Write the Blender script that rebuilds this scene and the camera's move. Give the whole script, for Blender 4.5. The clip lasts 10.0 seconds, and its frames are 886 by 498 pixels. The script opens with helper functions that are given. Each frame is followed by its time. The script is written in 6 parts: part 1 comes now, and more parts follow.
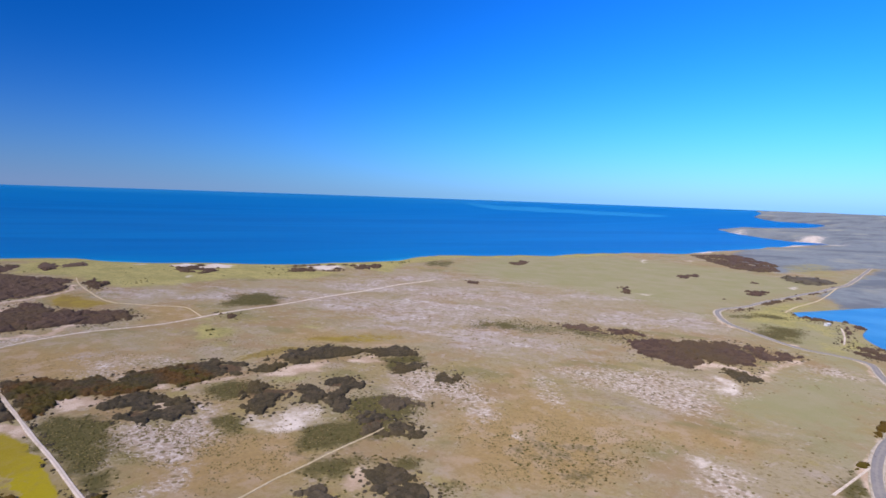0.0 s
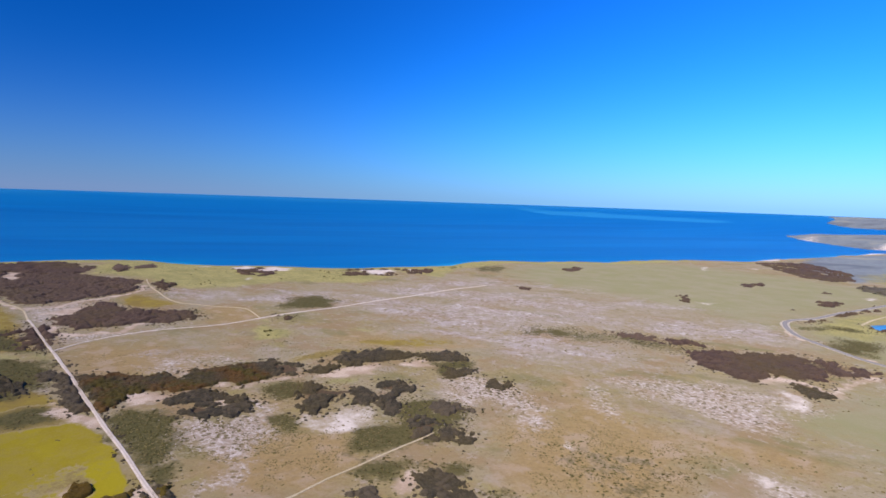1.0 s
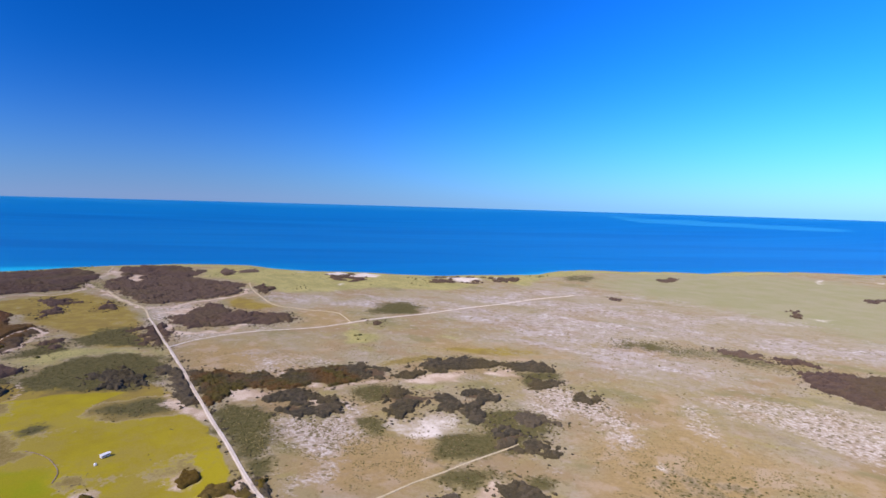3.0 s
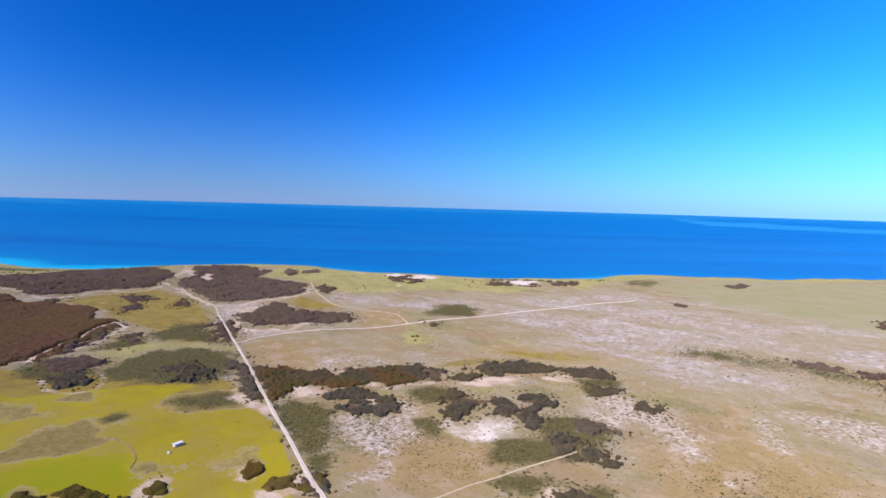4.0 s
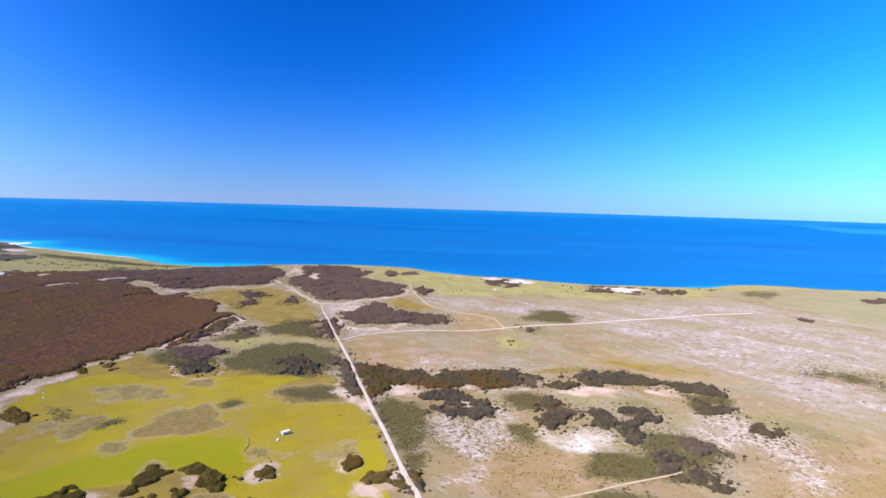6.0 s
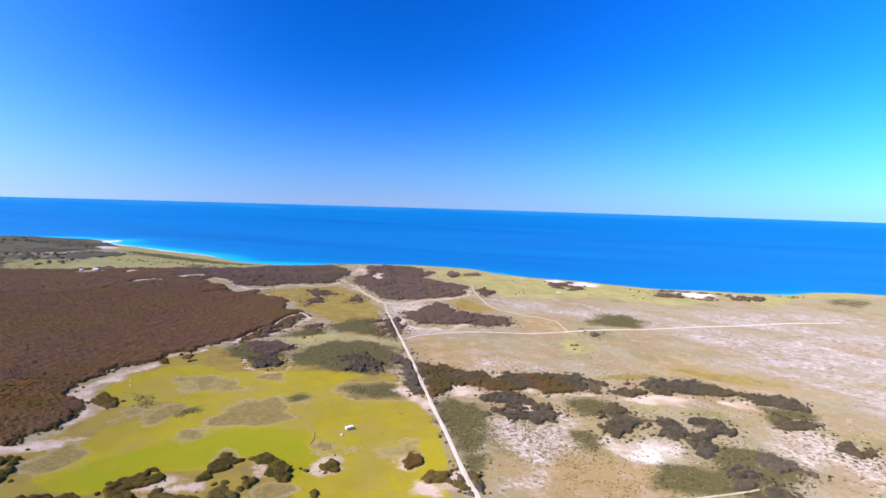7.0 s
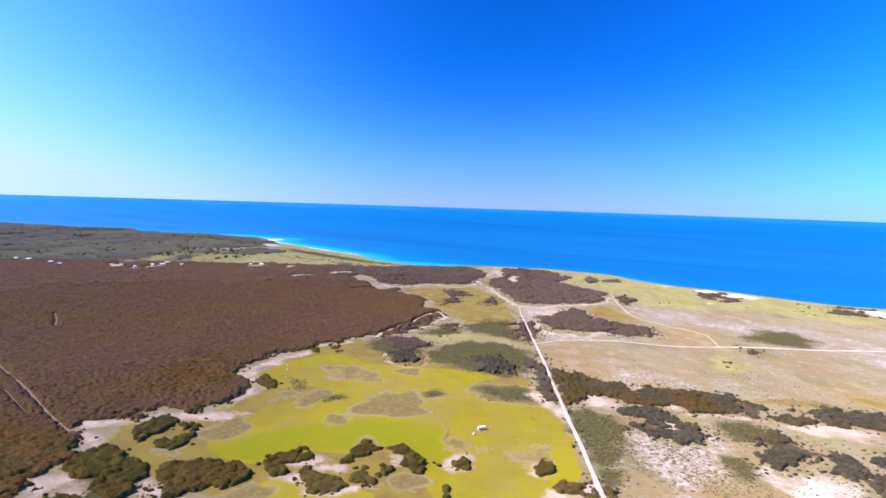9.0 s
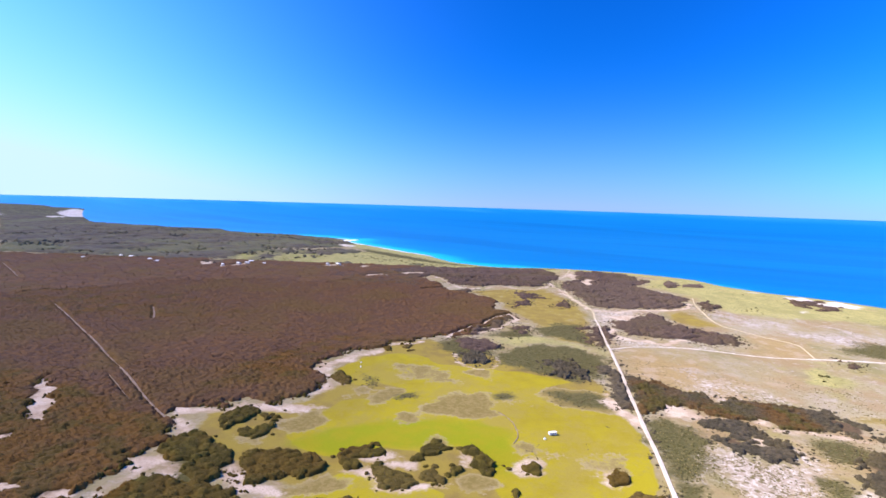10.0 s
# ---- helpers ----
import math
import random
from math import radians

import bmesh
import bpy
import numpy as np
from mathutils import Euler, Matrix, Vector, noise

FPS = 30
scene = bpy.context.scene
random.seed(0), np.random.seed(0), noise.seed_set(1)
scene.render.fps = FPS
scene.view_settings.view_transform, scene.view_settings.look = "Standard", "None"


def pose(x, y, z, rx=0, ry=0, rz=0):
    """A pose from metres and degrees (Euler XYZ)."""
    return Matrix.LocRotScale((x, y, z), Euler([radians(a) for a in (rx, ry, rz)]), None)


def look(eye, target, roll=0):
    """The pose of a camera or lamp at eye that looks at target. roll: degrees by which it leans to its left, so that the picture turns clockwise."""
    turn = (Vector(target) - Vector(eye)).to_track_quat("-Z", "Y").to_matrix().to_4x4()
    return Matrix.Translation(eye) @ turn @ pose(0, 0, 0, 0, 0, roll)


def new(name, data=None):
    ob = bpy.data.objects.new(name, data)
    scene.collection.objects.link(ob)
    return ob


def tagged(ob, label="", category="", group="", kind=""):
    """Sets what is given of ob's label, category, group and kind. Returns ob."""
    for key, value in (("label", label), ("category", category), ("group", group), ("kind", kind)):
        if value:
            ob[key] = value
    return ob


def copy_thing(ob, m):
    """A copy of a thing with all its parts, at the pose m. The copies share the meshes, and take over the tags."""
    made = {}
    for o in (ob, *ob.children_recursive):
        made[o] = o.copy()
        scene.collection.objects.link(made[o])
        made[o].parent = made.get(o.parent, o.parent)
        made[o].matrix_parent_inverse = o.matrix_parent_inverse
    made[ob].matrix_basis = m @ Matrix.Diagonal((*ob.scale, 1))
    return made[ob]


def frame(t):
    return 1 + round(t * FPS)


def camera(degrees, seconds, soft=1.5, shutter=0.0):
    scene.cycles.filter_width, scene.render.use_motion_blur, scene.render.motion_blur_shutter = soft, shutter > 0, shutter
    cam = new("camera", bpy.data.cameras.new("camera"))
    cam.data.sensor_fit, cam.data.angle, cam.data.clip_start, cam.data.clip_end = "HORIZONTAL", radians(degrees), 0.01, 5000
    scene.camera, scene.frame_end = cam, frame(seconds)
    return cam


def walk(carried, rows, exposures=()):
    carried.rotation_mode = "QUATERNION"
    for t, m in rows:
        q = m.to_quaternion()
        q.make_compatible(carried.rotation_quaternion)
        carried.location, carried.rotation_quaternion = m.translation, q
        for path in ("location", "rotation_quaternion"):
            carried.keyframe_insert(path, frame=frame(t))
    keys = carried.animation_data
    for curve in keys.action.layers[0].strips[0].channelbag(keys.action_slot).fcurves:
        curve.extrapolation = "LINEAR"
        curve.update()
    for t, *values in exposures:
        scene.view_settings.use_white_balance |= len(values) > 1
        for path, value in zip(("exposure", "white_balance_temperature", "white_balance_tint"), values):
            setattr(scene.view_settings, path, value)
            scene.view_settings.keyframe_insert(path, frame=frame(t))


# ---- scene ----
cam = camera(78.10, 10.0, soft=1.6)
# seconds, place, then pitch, roll and yaw in degrees: a camera hovering at 120 m that pans to its left
ROWS = [
    (0, 0.03, -0.04, 119.85, 84.29, -2.01, -0.00),
    (0.5, 0.09, -0.06, 119.94, 84.47, -1.99, 2.84),
    (1, 0.15, -0.07, 120.03, 84.64, -1.93, 5.44),
    (1.5, 0.20, -0.09, 120.14, 84.79, -1.84, 7.79),
    (2, 0.26, -0.11, 120.24, 84.95, -1.74, 9.91),
    (2.5, 0.30, -0.13, 120.33, 85.09, -1.69, 11.92),
    (4, 0.36, -0.16, 120.54, 85.26, -1.59, 20.52),
    (4.5, 0.34, -0.14, 120.58, 85.30, -1.62, 23.22),
    (5, 0.28, -0.08, 120.57, 85.34, -1.66, 25.49),
    (6.5, -0.02, 0.15, 120.42, 85.35, -1.69, 33.82),
    (7, -0.12, 0.21, 120.35, 85.31, -1.71, 37.25),
    (7.5, -0.22, 0.25, 120.28, 85.27, -1.68, 40.73),
    (8, -0.31, 0.28, 120.21, 85.23, -1.70, 44.06),
    (8.5, -0.39, 0.29, 120.14, 85.22, -1.80, 47.70),
    (9, -0.47, 0.28, 120.07, 85.18, -1.83, 51.46),
    (9.5, -0.54, 0.27, 120.01, 85.14, -1.81, 55.29),
    (10, -0.59, 0.26, 119.94, 85.11, -1.72, 58.95),
]
walk(cam, [(t, pose(x, y, z, rx, ry, rz)) for t, x, y, z, rx, ry, rz in ROWS],
     exposures=[(0.0, -0.36), (2.5, -0.18), (5.0, 0.17), (7.0, 0.42), (8.5, 0.53), (10.0, 0.66)])

# ---- world, sun ----
SUN_EL, SUN_AZ = 45.0, 212.0          # degrees; azimuth clockwise from +y
world = bpy.data.worlds.new("sky")
scene.world = world
world.use_nodes = True
wn, wl = world.node_tree.nodes, world.node_tree.links
sky = wn.new("ShaderNodeTexSky")
sky.sky_type = "NISHITA"
sky.sun_disc = False
sky.sun_elevation, sky.sun_rotation = radians(SUN_EL), radians(SUN_AZ)
sky.altitude, sky.air_density, sky.dust_density, sky.ozone_density = 60, 1.0, 0.15, 6.0
level = wn.new("ShaderNodeMix")               # brings the sky near 1, where the contrast node pivots
level.data_type, level.blend_type = "RGBA", "MULTIPLY"
level.inputs["Factor"].default_value = 1.0
level.inputs["B"].default_value = (0.11, 0.11, 0.11, 1)
split = wn.new("ShaderNodeSeparateColor")     # a deep, clear sky: each colour falls off at its own rate
join = wn.new("ShaderNodeCombineColor")
for k, (fall, gain) in enumerate(((2.0, 0.38), (1.12, 0.88), (1.0, 1.93))):
    p = wn.new("ShaderNodeMath")
    p.operation = "POWER"
    p.inputs[1].default_value = fall
    g = wn.new("ShaderNodeMath")
    g.operation = "MULTIPLY"
    g.inputs[1].default_value = gain
    wl.new(split.outputs[k], p.inputs[0])
    wl.new(p.outputs[0], g.inputs[0])
    wl.new(g.outputs[0], join.inputs[k])
# the clear sky is darkest at right angles to the sun and brightens as the square of the cosine
way_in = wn.new("ShaderNodeTexCoord")
cosine = wn.new("ShaderNodeVectorMath")
cosine.operation = "DOT_PRODUCT"
cosine.inputs[1].default_value = (math.sin(radians(44)), math.cos(radians(44)), 0)
square = wn.new("ShaderNodeMath")
square.operation = "POWER"
square.inputs[1].default_value = 2.0
absolute = wn.new("ShaderNodeMath")
absolute.operation = "ABSOLUTE"
phase = wn.new("ShaderNodeMath")
phase.operation = "MULTIPLY_ADD"
phase.inputs[1].default_value, phase.inputs[2].default_value = 0.126, 0.066
wl.new(way_in.outputs["Generated"], cosine.inputs[0])
wl.new(cosine.outputs["Value"], absolute.inputs[0])
wl.new(absolute.outputs[0], square.inputs[0])
wl.new(square.outputs[0], phase.inputs[0])
wl.new(phase.outputs[0], level.inputs["B"])
wl.new(sky.outputs[0], level.inputs["A"])
wl.new(level.outputs["Result"], split.inputs[0])
# pale haze low over the horizon, higher up on the sun's side


def sky_math(op, a, b=0.0, clamp=False):
    node = wn.new("ShaderNodeMath")
    node.operation, node.use_clamp = op, clamp
    for s, v in zip(node.inputs, (a, b)):
        if isinstance(v, float):
            s.default_value = v
        else:
            wl.new(v, s)
    return node.outputs[0]


upward = wn.new("ShaderNodeSeparateXYZ")
wl.new(way_in.outputs["Generated"], upward.inputs[0])
sunward = wn.new("ShaderNodeVectorMath")
sunward.operation = "DOT_PRODUCT"
sunward.inputs[1].default_value = (math.sin(radians(SUN_AZ)), math.cos(radians(SUN_AZ)), 0)
wl.new(way_in.outputs["Generated"], sunward.inputs[0])
low = sky_math("SUBTRACT", 1.0, sky_math("DIVIDE", upward.outputs[2], 0.30), True)
wide = sky_math("SUBTRACT", 1.0, sky_math("DIVIDE", upward.outputs[2], 0.62), True)
toward = sky_math("POWER", sky_math("MULTIPLY", sky_math("ADD", sunward.outputs["Value"], 0.15), 1.15, True), 2.0)
veil = sky_math("ADD", sky_math("MULTIPLY", sky_math("POWER", low, 3.4), 0.72),
                sky_math("MULTIPLY", sky_math("MULTIPLY", sky_math("POWER", wide, 1.8), toward), 1.0), True)
haze = wn.new("ShaderNodeMix")
haze.data_type = "RGBA"
tone = wn.new("ShaderNodeMix")
tone.data_type = "RGBA"
tone.inputs["A"].default_value, tone.inputs["B"].default_value = (0.31, 0.41, 0.73, 1), (0.27, 0.70, 1.15, 1)
wl.new(square.outputs[0], tone.inputs["Factor"])
glow = wn.new("ShaderNodeMix")
glow.data_type = "RGBA"
glow.inputs["B"].default_value = (0.43, 0.60, 0.79, 1)
wl.new(sky_math("MULTIPLY", toward, 1.6, True), glow.inputs["Factor"])
wl.new(tone.outputs["Result"], glow.inputs["A"])
wl.new(glow.outputs["Result"], haze.inputs["B"])
wl.new(veil, haze.inputs["Factor"])
wl.new(join.outputs[0], haze.inputs["A"])
wl.new(haze.outputs["Result"], wn["Background"].inputs["Color"])
wn["Background"].inputs["Strength"].default_value = 1.0

az = radians(SUN_AZ)
sun_way = Vector((math.sin(az) * math.cos(radians(SUN_EL)), math.cos(az) * math.cos(radians(SUN_EL)), math.sin(radians(SUN_EL))))
sun = new("sun", bpy.data.lights.new("sun", "SUN"))
sun.data.energy, sun.data.angle, sun.data.color = 5.5, radians(0.53), (1.0, 0.87, 0.74)
sun.matrix_world = look(sun_way * 300, (0, 0, 0))


# ---- materials ----
class Nodes:
    """A small helper to write node materials."""

    def __init__(self, name):
        self.mat = bpy.data.materials.new(name)
        self.mat.use_nodes = True
        self.n, self.l = self.mat.node_tree.nodes, self.mat.node_tree.links
        self.b = self.n["Principled BSDF"]
        self.pos = self.n.new("ShaderNodeNewGeometry").outputs["Position"]

    def put(self, socket, value):
        if isinstance(value, bpy.types.NodeSocket):
            self.l.new(value, socket)
        elif isinstance(value, (tuple, list)):
            socket.default_value = (*value, 1.0) if len(value) == 3 and len(socket.default_value) == 4 else value
        else:
            socket.default_value = value

    def noise(self, metres, detail=3.0, rough=0.55, stretch=None):
        node = self.n.new("ShaderNodeTexNoise")
        src = self.pos
        if stretch:
            m = self.n.new("ShaderNodeMapping")
            m.vector_type = "TEXTURE"
            self.l.new(src, m.inputs[0])
            m.inputs["Rotation"].default_value = (0, 0, radians(stretch[0]))
            m.inputs["Scale"].default_value = (stretch[1], 1, 1)
            src = m.outputs[0]
        tilt = self.n.new("ShaderNodeMapping")
        self.l.new(src, tilt.inputs[0])
        tilt.inputs["Rotation"].default_value = (0.62, 0.41, 0.87)
        tilt.inputs["Location"].default_value = (13.7 * metres, 5.3 * metres, 7.9 * metres)
        self.l.new(tilt.outputs[0], node.inputs["Vector"])
        node.inputs["Scale"].default_value = 1.0 / metres
        node.inputs["Detail"].default_value, node.inputs["Roughness"].default_value = detail, rough
        return node.outputs["Fac"]

    def cells(self, metres, out="Distance"):
        node = self.n.new("ShaderNodeTexVoronoi")
        self.l.new(self.pos, node.inputs["Vector"])
        node.inputs["Scale"].default_value = 1.0 / metres
        return node.outputs[out]

    def attr(self, name):
        node = self.n.new("ShaderNodeAttribute")
        node.attribute_name = name
        return node.outputs["Fac"]

    def math(self, op, a, b=0.0, c=0.0):
        node = self.n.new("ShaderNodeMath")
        node.operation = op
        for s, v in zip(node.inputs, (a, b, c)):
            self.put(s, v)
        return node.outputs[0]

    def ramp(self, v, lo, hi, a=0.0, b=1.0):
        node = self.n.new("ShaderNodeMapRange")
        node.interpolation_type = "SMOOTHSTEP"
        for s, x in zip(node.inputs, (v, lo, hi, a, b)):
            self.put(s, x)
        return node.outputs[0]

    def mix(self, fac, a, b, blend="MIX"):
        node = self.n.new("ShaderNodeMix")
        node.data_type, node.blend_type = "RGBA", blend
        self.put(node.inputs["Factor"], fac)
        self.put(node.inputs["A"], a)
        self.put(node.inputs["B"], b)
        return node.outputs["Result"]

    def island(self):
        return self.n.new("ShaderNodeNewGeometry").outputs["Random Per Island"]

    def object_random(self):
        return self.n.new("ShaderNodeObjectInfo").outputs["Random"]

    def bump(self, height, distance, strength=1.0):
        node = self.n.new("ShaderNodeBump")
        node.inputs["Strength"].default_value = strength
        node.inputs["Distance"].default_value = distance
        self.l.new(height, node.inputs["Height"])
        self.l.new(node.outputs[0], self.b.inputs["Normal"])

    def done(self, colour, rough=0.9, spec=0.2, metal=0.0):
        self.put(self.b.inputs["Base Color"], colour)
        self.put(self.b.inputs["Roughness"], rough)
        self.put(self.b.inputs["Specular IOR Level"], spec)
        self.put(self.b.inputs["Metallic"], metal)
        if rough > 0.75:                            # earth, stone and foliage are rough in the large, too
            self.b.inputs["Diffuse Roughness"].default_value = 0.65
        return self.mat


def ground_material():
    m = Nodes("heathland_ground")
    big, mid, fine, grit = m.noise(85, 4), m.noise(14, 4, 0.6), m.noise(2.6, 4, 0.65), m.noise(0.7, 3, 0.7)
    streak = m.noise(22, 6, 0.7, (-33, 1.7))
    # sparse dry grass over pale soil
    drift = m.noise(19, 6, 0.74, (-12, 1.6))
    c = m.mix(m.ramp(big, 0.38, 0.62), (0.305, 0.245, 0.120), (0.33, 0.28, 0.175))
    c = m.mix(m.ramp(mid, 0.46, 0.66, 0, 0.6), c, (0.37, 0.31, 0.25))
    c = m.mix(m.ramp(drift, 0.50, 0.68, 0, 0.7), c, (0.30, 0.255, 0.085))
    c = m.mix(m.ramp(streak, 0.30, 0.44, 0.55, 0), c, (0.24, 0.20, 0.125))
    c = m.mix(m.ramp(fine, 0.48, 0.66, 0, 0.5), c, (0.20, 0.165, 0.08))

    c = m.mix(m.ramp(m.noise(48, 5, 0.65), 0.47, 0.62, 0, 0.75), c, (0.29, 0.205, 0.105))
    c = m.mix(m.ramp(m.noise(31, 5, 0.62, (-18, 1.8)), 0.54, 0.66, 0, 0.75), c, (0.215, 0.195, 0.085))
    c = m.mix(m.ramp(m.noise(6.5, 5, 0.7), 0.55, 0.68, 0, 0.55), c, (0.43, 0.37, 0.31))

    def zone(c, name, colour, wobble=0.5, soft=0.1, top=1.0, wider=0.0):
        v = m.math("ADD", m.attr(name), m.math("MULTIPLY", m.math("SUBTRACT", drift if name == "plain" else streak if name == "pale" else mid, 0.5), wobble))
        v = m.math("ADD", v, m.math("MULTIPLY", m.math("SUBTRACT", fine, 0.5), wobble * (0.6 if name in ("pale", "plain") else 0.7)))
        v = m.math("ADD", v, wider)
        inside_it = m.ramp(m.attr(name), 0.02, 0.22)
        return m.mix(m.math("MULTIPLY", m.ramp(v, 0.5 - soft, 0.5 + soft, 0, top), inside_it), c, colour)

    def two(a, b, n, lo=0.4, hi=0.62):
        return m.mix(m.ramp(n, lo, hi), a, b)

    c = zone(c, "pasture", two((0.27, 0.26, 0.125), (0.315, 0.285, 0.17), m.noise(40, 5, 0.65), 0.3, 0.7), 0.8, 0.3)
    c = zone(c, "ochre", two(two((0.35, 0.25, 0.11), (0.30, 0.215, 0.095), fine), (0.39, 0.295, 0.18), mid, 0.48, 0.66), 0.9, 0.25, 0.85)
    c = zone(c, "coast", two(two((0.385, 0.345, 0.135), (0.30, 0.275, 0.105), streak), (0.215, 0.20, 0.08), fine, 0.5, 0.66), 0.8, 0.2)
    c = zone(c, "olive", two((0.29, 0.222, 0.045), (0.24, 0.175, 0.05), mid), 0.5, 0.12)
    c = zone(c, "lime", two((0.36, 0.302, 0.018), (0.30, 0.24, 0.022), m.math("ADD", m.math("MULTIPLY", big, 0.6), m.math("MULTIPLY", mid, 0.4))), 0.22, 0.06)
    worn = m.math("MULTIPLY", m.attr("lime"), m.ramp(m.math("ADD", m.math("MULTIPLY", m.noise(38, 5, 0.65), 0.7), m.math("MULTIPLY", fine, 0.3)), 0.44, 0.58, 0, 0.7))
    c = m.mix(worn, c, (0.31, 0.245, 0.055))
    c = zone(c, "lush", two((0.255, 0.275, 0.011), (0.295, 0.272, 0.013), mid), 0.8, 0.35, 0.9)
    stone = two((0.37, 0.30, 0.23), (0.60, 0.53, 0.465), fine, 0.40, 0.66)
    stone = m.mix(m.ramp(grit, 0.52, 0.66, 0, 0.45), stone, (0.27, 0.22, 0.13))
    stone = m.mix(m.math("MULTIPLY", m.ramp(m.cells(2.3, "Color"), 0.36, 0.28), m.ramp(m.cells(2.3), 0.7, 0.4)), stone, (0.17, 0.14, 0.075))
    c = zone(c, "dry", two((0.40, 0.33, 0.17), (0.50, 0.42, 0.29), mid), 0.8, 0.07, 0.55, 0.07)
    c = zone(c, "dry", two((0.215, 0.165, 0.05), (0.28, 0.215, 0.08), fine), 0.8, 0.1)
    # weathered limestone pavement: broken slabs with soil and low growth between
    slab = m.cells(3.4, "Color")
    lump = m.cells(1.5, "Distance")
    broken = m.math("ADD", m.math("MULTIPLY", fine, 0.55), m.math("MULTIPLY", drift, 0.45))
    lime = two((0.335, 0.28, 0.245), (0.43, 0.375, 0.345), broken, 0.42, 0.58)
    lime = m.mix(m.math("MULTIPLY", m.ramp(slab, 0.62, 0.72), m.ramp(mid, 0.40, 0.60)), lime, (0.55, 0.495, 0.46))
    lime = m.mix(m.math("MULTIPLY", m.ramp(slab, 0.30, 0.22), m.ramp(lump, 0.75, 0.45)), lime, (0.215, 0.175, 0.095))
    lime = m.mix(m.ramp(m.noise(75, 4, 0.6, (-14, 2.2)), 0.46, 0.60, 0, 0.75), lime, two((0.325, 0.265, 0.155), (0.27, 0.23, 0.12), fine))
    c = zone(c, "plain", lime, 1.7, 0.3, 0.85)
    c = zone(c, "pale", stone, 1.6, 0.3, 0.95)
    c = zone(c, "scrub", two((0.088, 0.082, 0.030), (0.130, 0.112, 0.046), fine), 0.8, 0.16)
    # aerial haze is painted into this land as a blue-grey base colour
    c = zone(c, "hazy_moor", m.mix(m.ramp(m.noise(110, 5, 0.65, (20, 1.8)), 0.48, 0.62), two(two((0.225, 0.255, 0.265), (0.185, 0.215, 0.23), mid), (0.30, 0.31, 0.26), m.noise(210, 5, 0.6), 0.54, 0.66), (0.145, 0.165, 0.185)), 0.7, 0.25)
    # woodland floor, its colour lifted in place of distance haze
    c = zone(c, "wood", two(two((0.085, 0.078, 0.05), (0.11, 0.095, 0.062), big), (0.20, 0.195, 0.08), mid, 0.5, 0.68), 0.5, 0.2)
    c = zone(c, "clear", two((0.26, 0.25, 0.075), (0.33, 0.29, 0.13), mid), 0.6, 0.15)
    c = zone(c, "under", two((0.125, 0.085, 0.050), (0.095, 0.070, 0.044), fine), 0.5, 0.12, 1.0, -0.22)
    c = zone(c, "sand", m.mix(m.ramp(grit, 0.5, 0.66, 0, 0.5), two((0.46, 0.35, 0.25), (0.585, 0.475, 0.365), mid), (0.33, 0.26, 0.165)), 0.9, 0.2)
    c = zone(c, "dune", two((0.56, 0.485, 0.41), (0.70, 0.635, 0.56), mid), 0.6, 0.2)
    c = m.mix(m.ramp(grit, 0.3, 0.7, 0, 0.35), c, m.mix(1.0, c, (0.72, 0.70, 0.66), "MULTIPLY"))
    m.bump(m.math("ADD", m.math("MULTIPLY", fine, 0.7), m.math("MULTIPLY", grit, 0.3)), 0.5, 0.45)
    return m.done(c, 0.95, 0.05)


def sea_material():
    m = Nodes("sea_water")
    shore = m.attr("shore")
    swell, ripple = m.noise(22, 4, 0.6, (-20, 3)), m.noise(7, 4, 0.6)
    streak = m.noise(130, 4, 0.6, (35, 9))
    patch = m.noise(220, 3)
    bands = m.noise(300, 4, 0.6, (18, 7))
    c = m.mix(m.ramp(streak, 0.36, 0.72), (0.0001, 0.136, 0.378), (0.0001, 0.172, 0.432))
    c = m.mix(m.ramp(bands, 0.48, 0.62, 0, 0.75), c, (0.0001, 0.106, 0.325))
    # distance haze and horizon sheen painted in: the water pales with reach
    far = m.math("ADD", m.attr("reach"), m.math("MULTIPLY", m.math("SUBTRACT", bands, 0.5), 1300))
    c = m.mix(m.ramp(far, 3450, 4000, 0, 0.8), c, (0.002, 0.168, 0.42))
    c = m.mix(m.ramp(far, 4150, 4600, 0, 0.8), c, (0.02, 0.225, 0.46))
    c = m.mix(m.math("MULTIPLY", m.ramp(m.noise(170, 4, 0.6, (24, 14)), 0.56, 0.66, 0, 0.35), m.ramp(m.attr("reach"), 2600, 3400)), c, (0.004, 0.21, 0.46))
    calm = m.math("ADD", m.attr("slick"), m.math("MULTIPLY", m.math("SUBTRACT", streak, 0.5), 0.8))
    c = m.mix(m.math("MULTIPLY", m.ramp(calm, 0.3, 0.8, 0, 0.75), m.ramp(m.attr("slick"), 0.05, 0.3)), c, (0.03, 0.30, 0.52))
    near = m.math("ADD", shore, m.math("MULTIPLY", m.math("SUBTRACT", patch, 0.5), 60))
    c = m.mix(m.math("MULTIPLY", m.ramp(near, 40, 210, 1, 0), m.attr("close")), c, (0.001, 0.19, 0.43))
    c = m.mix(m.math("MULTIPLY", m.ramp(near, 22, 78, 1, 0), m.attr("close")), c, (0.008, 0.40, 0.60))
    foam = m.math("ADD", shore, m.math("MULTIPLY", m.math("SUBTRACT", ripple, 0.5), 18))
    c = m.mix(m.math("MULTIPLY", m.ramp(foam, 4, 8, 1, 0), m.attr("surf")), c, (0.82, 0.84, 0.83))
    m.bump(m.math("ADD", swell, m.math("MULTIPLY", ripple, 0.4)), 0.8, 0.12)
    return m.done(c, 0.35, 0.16)


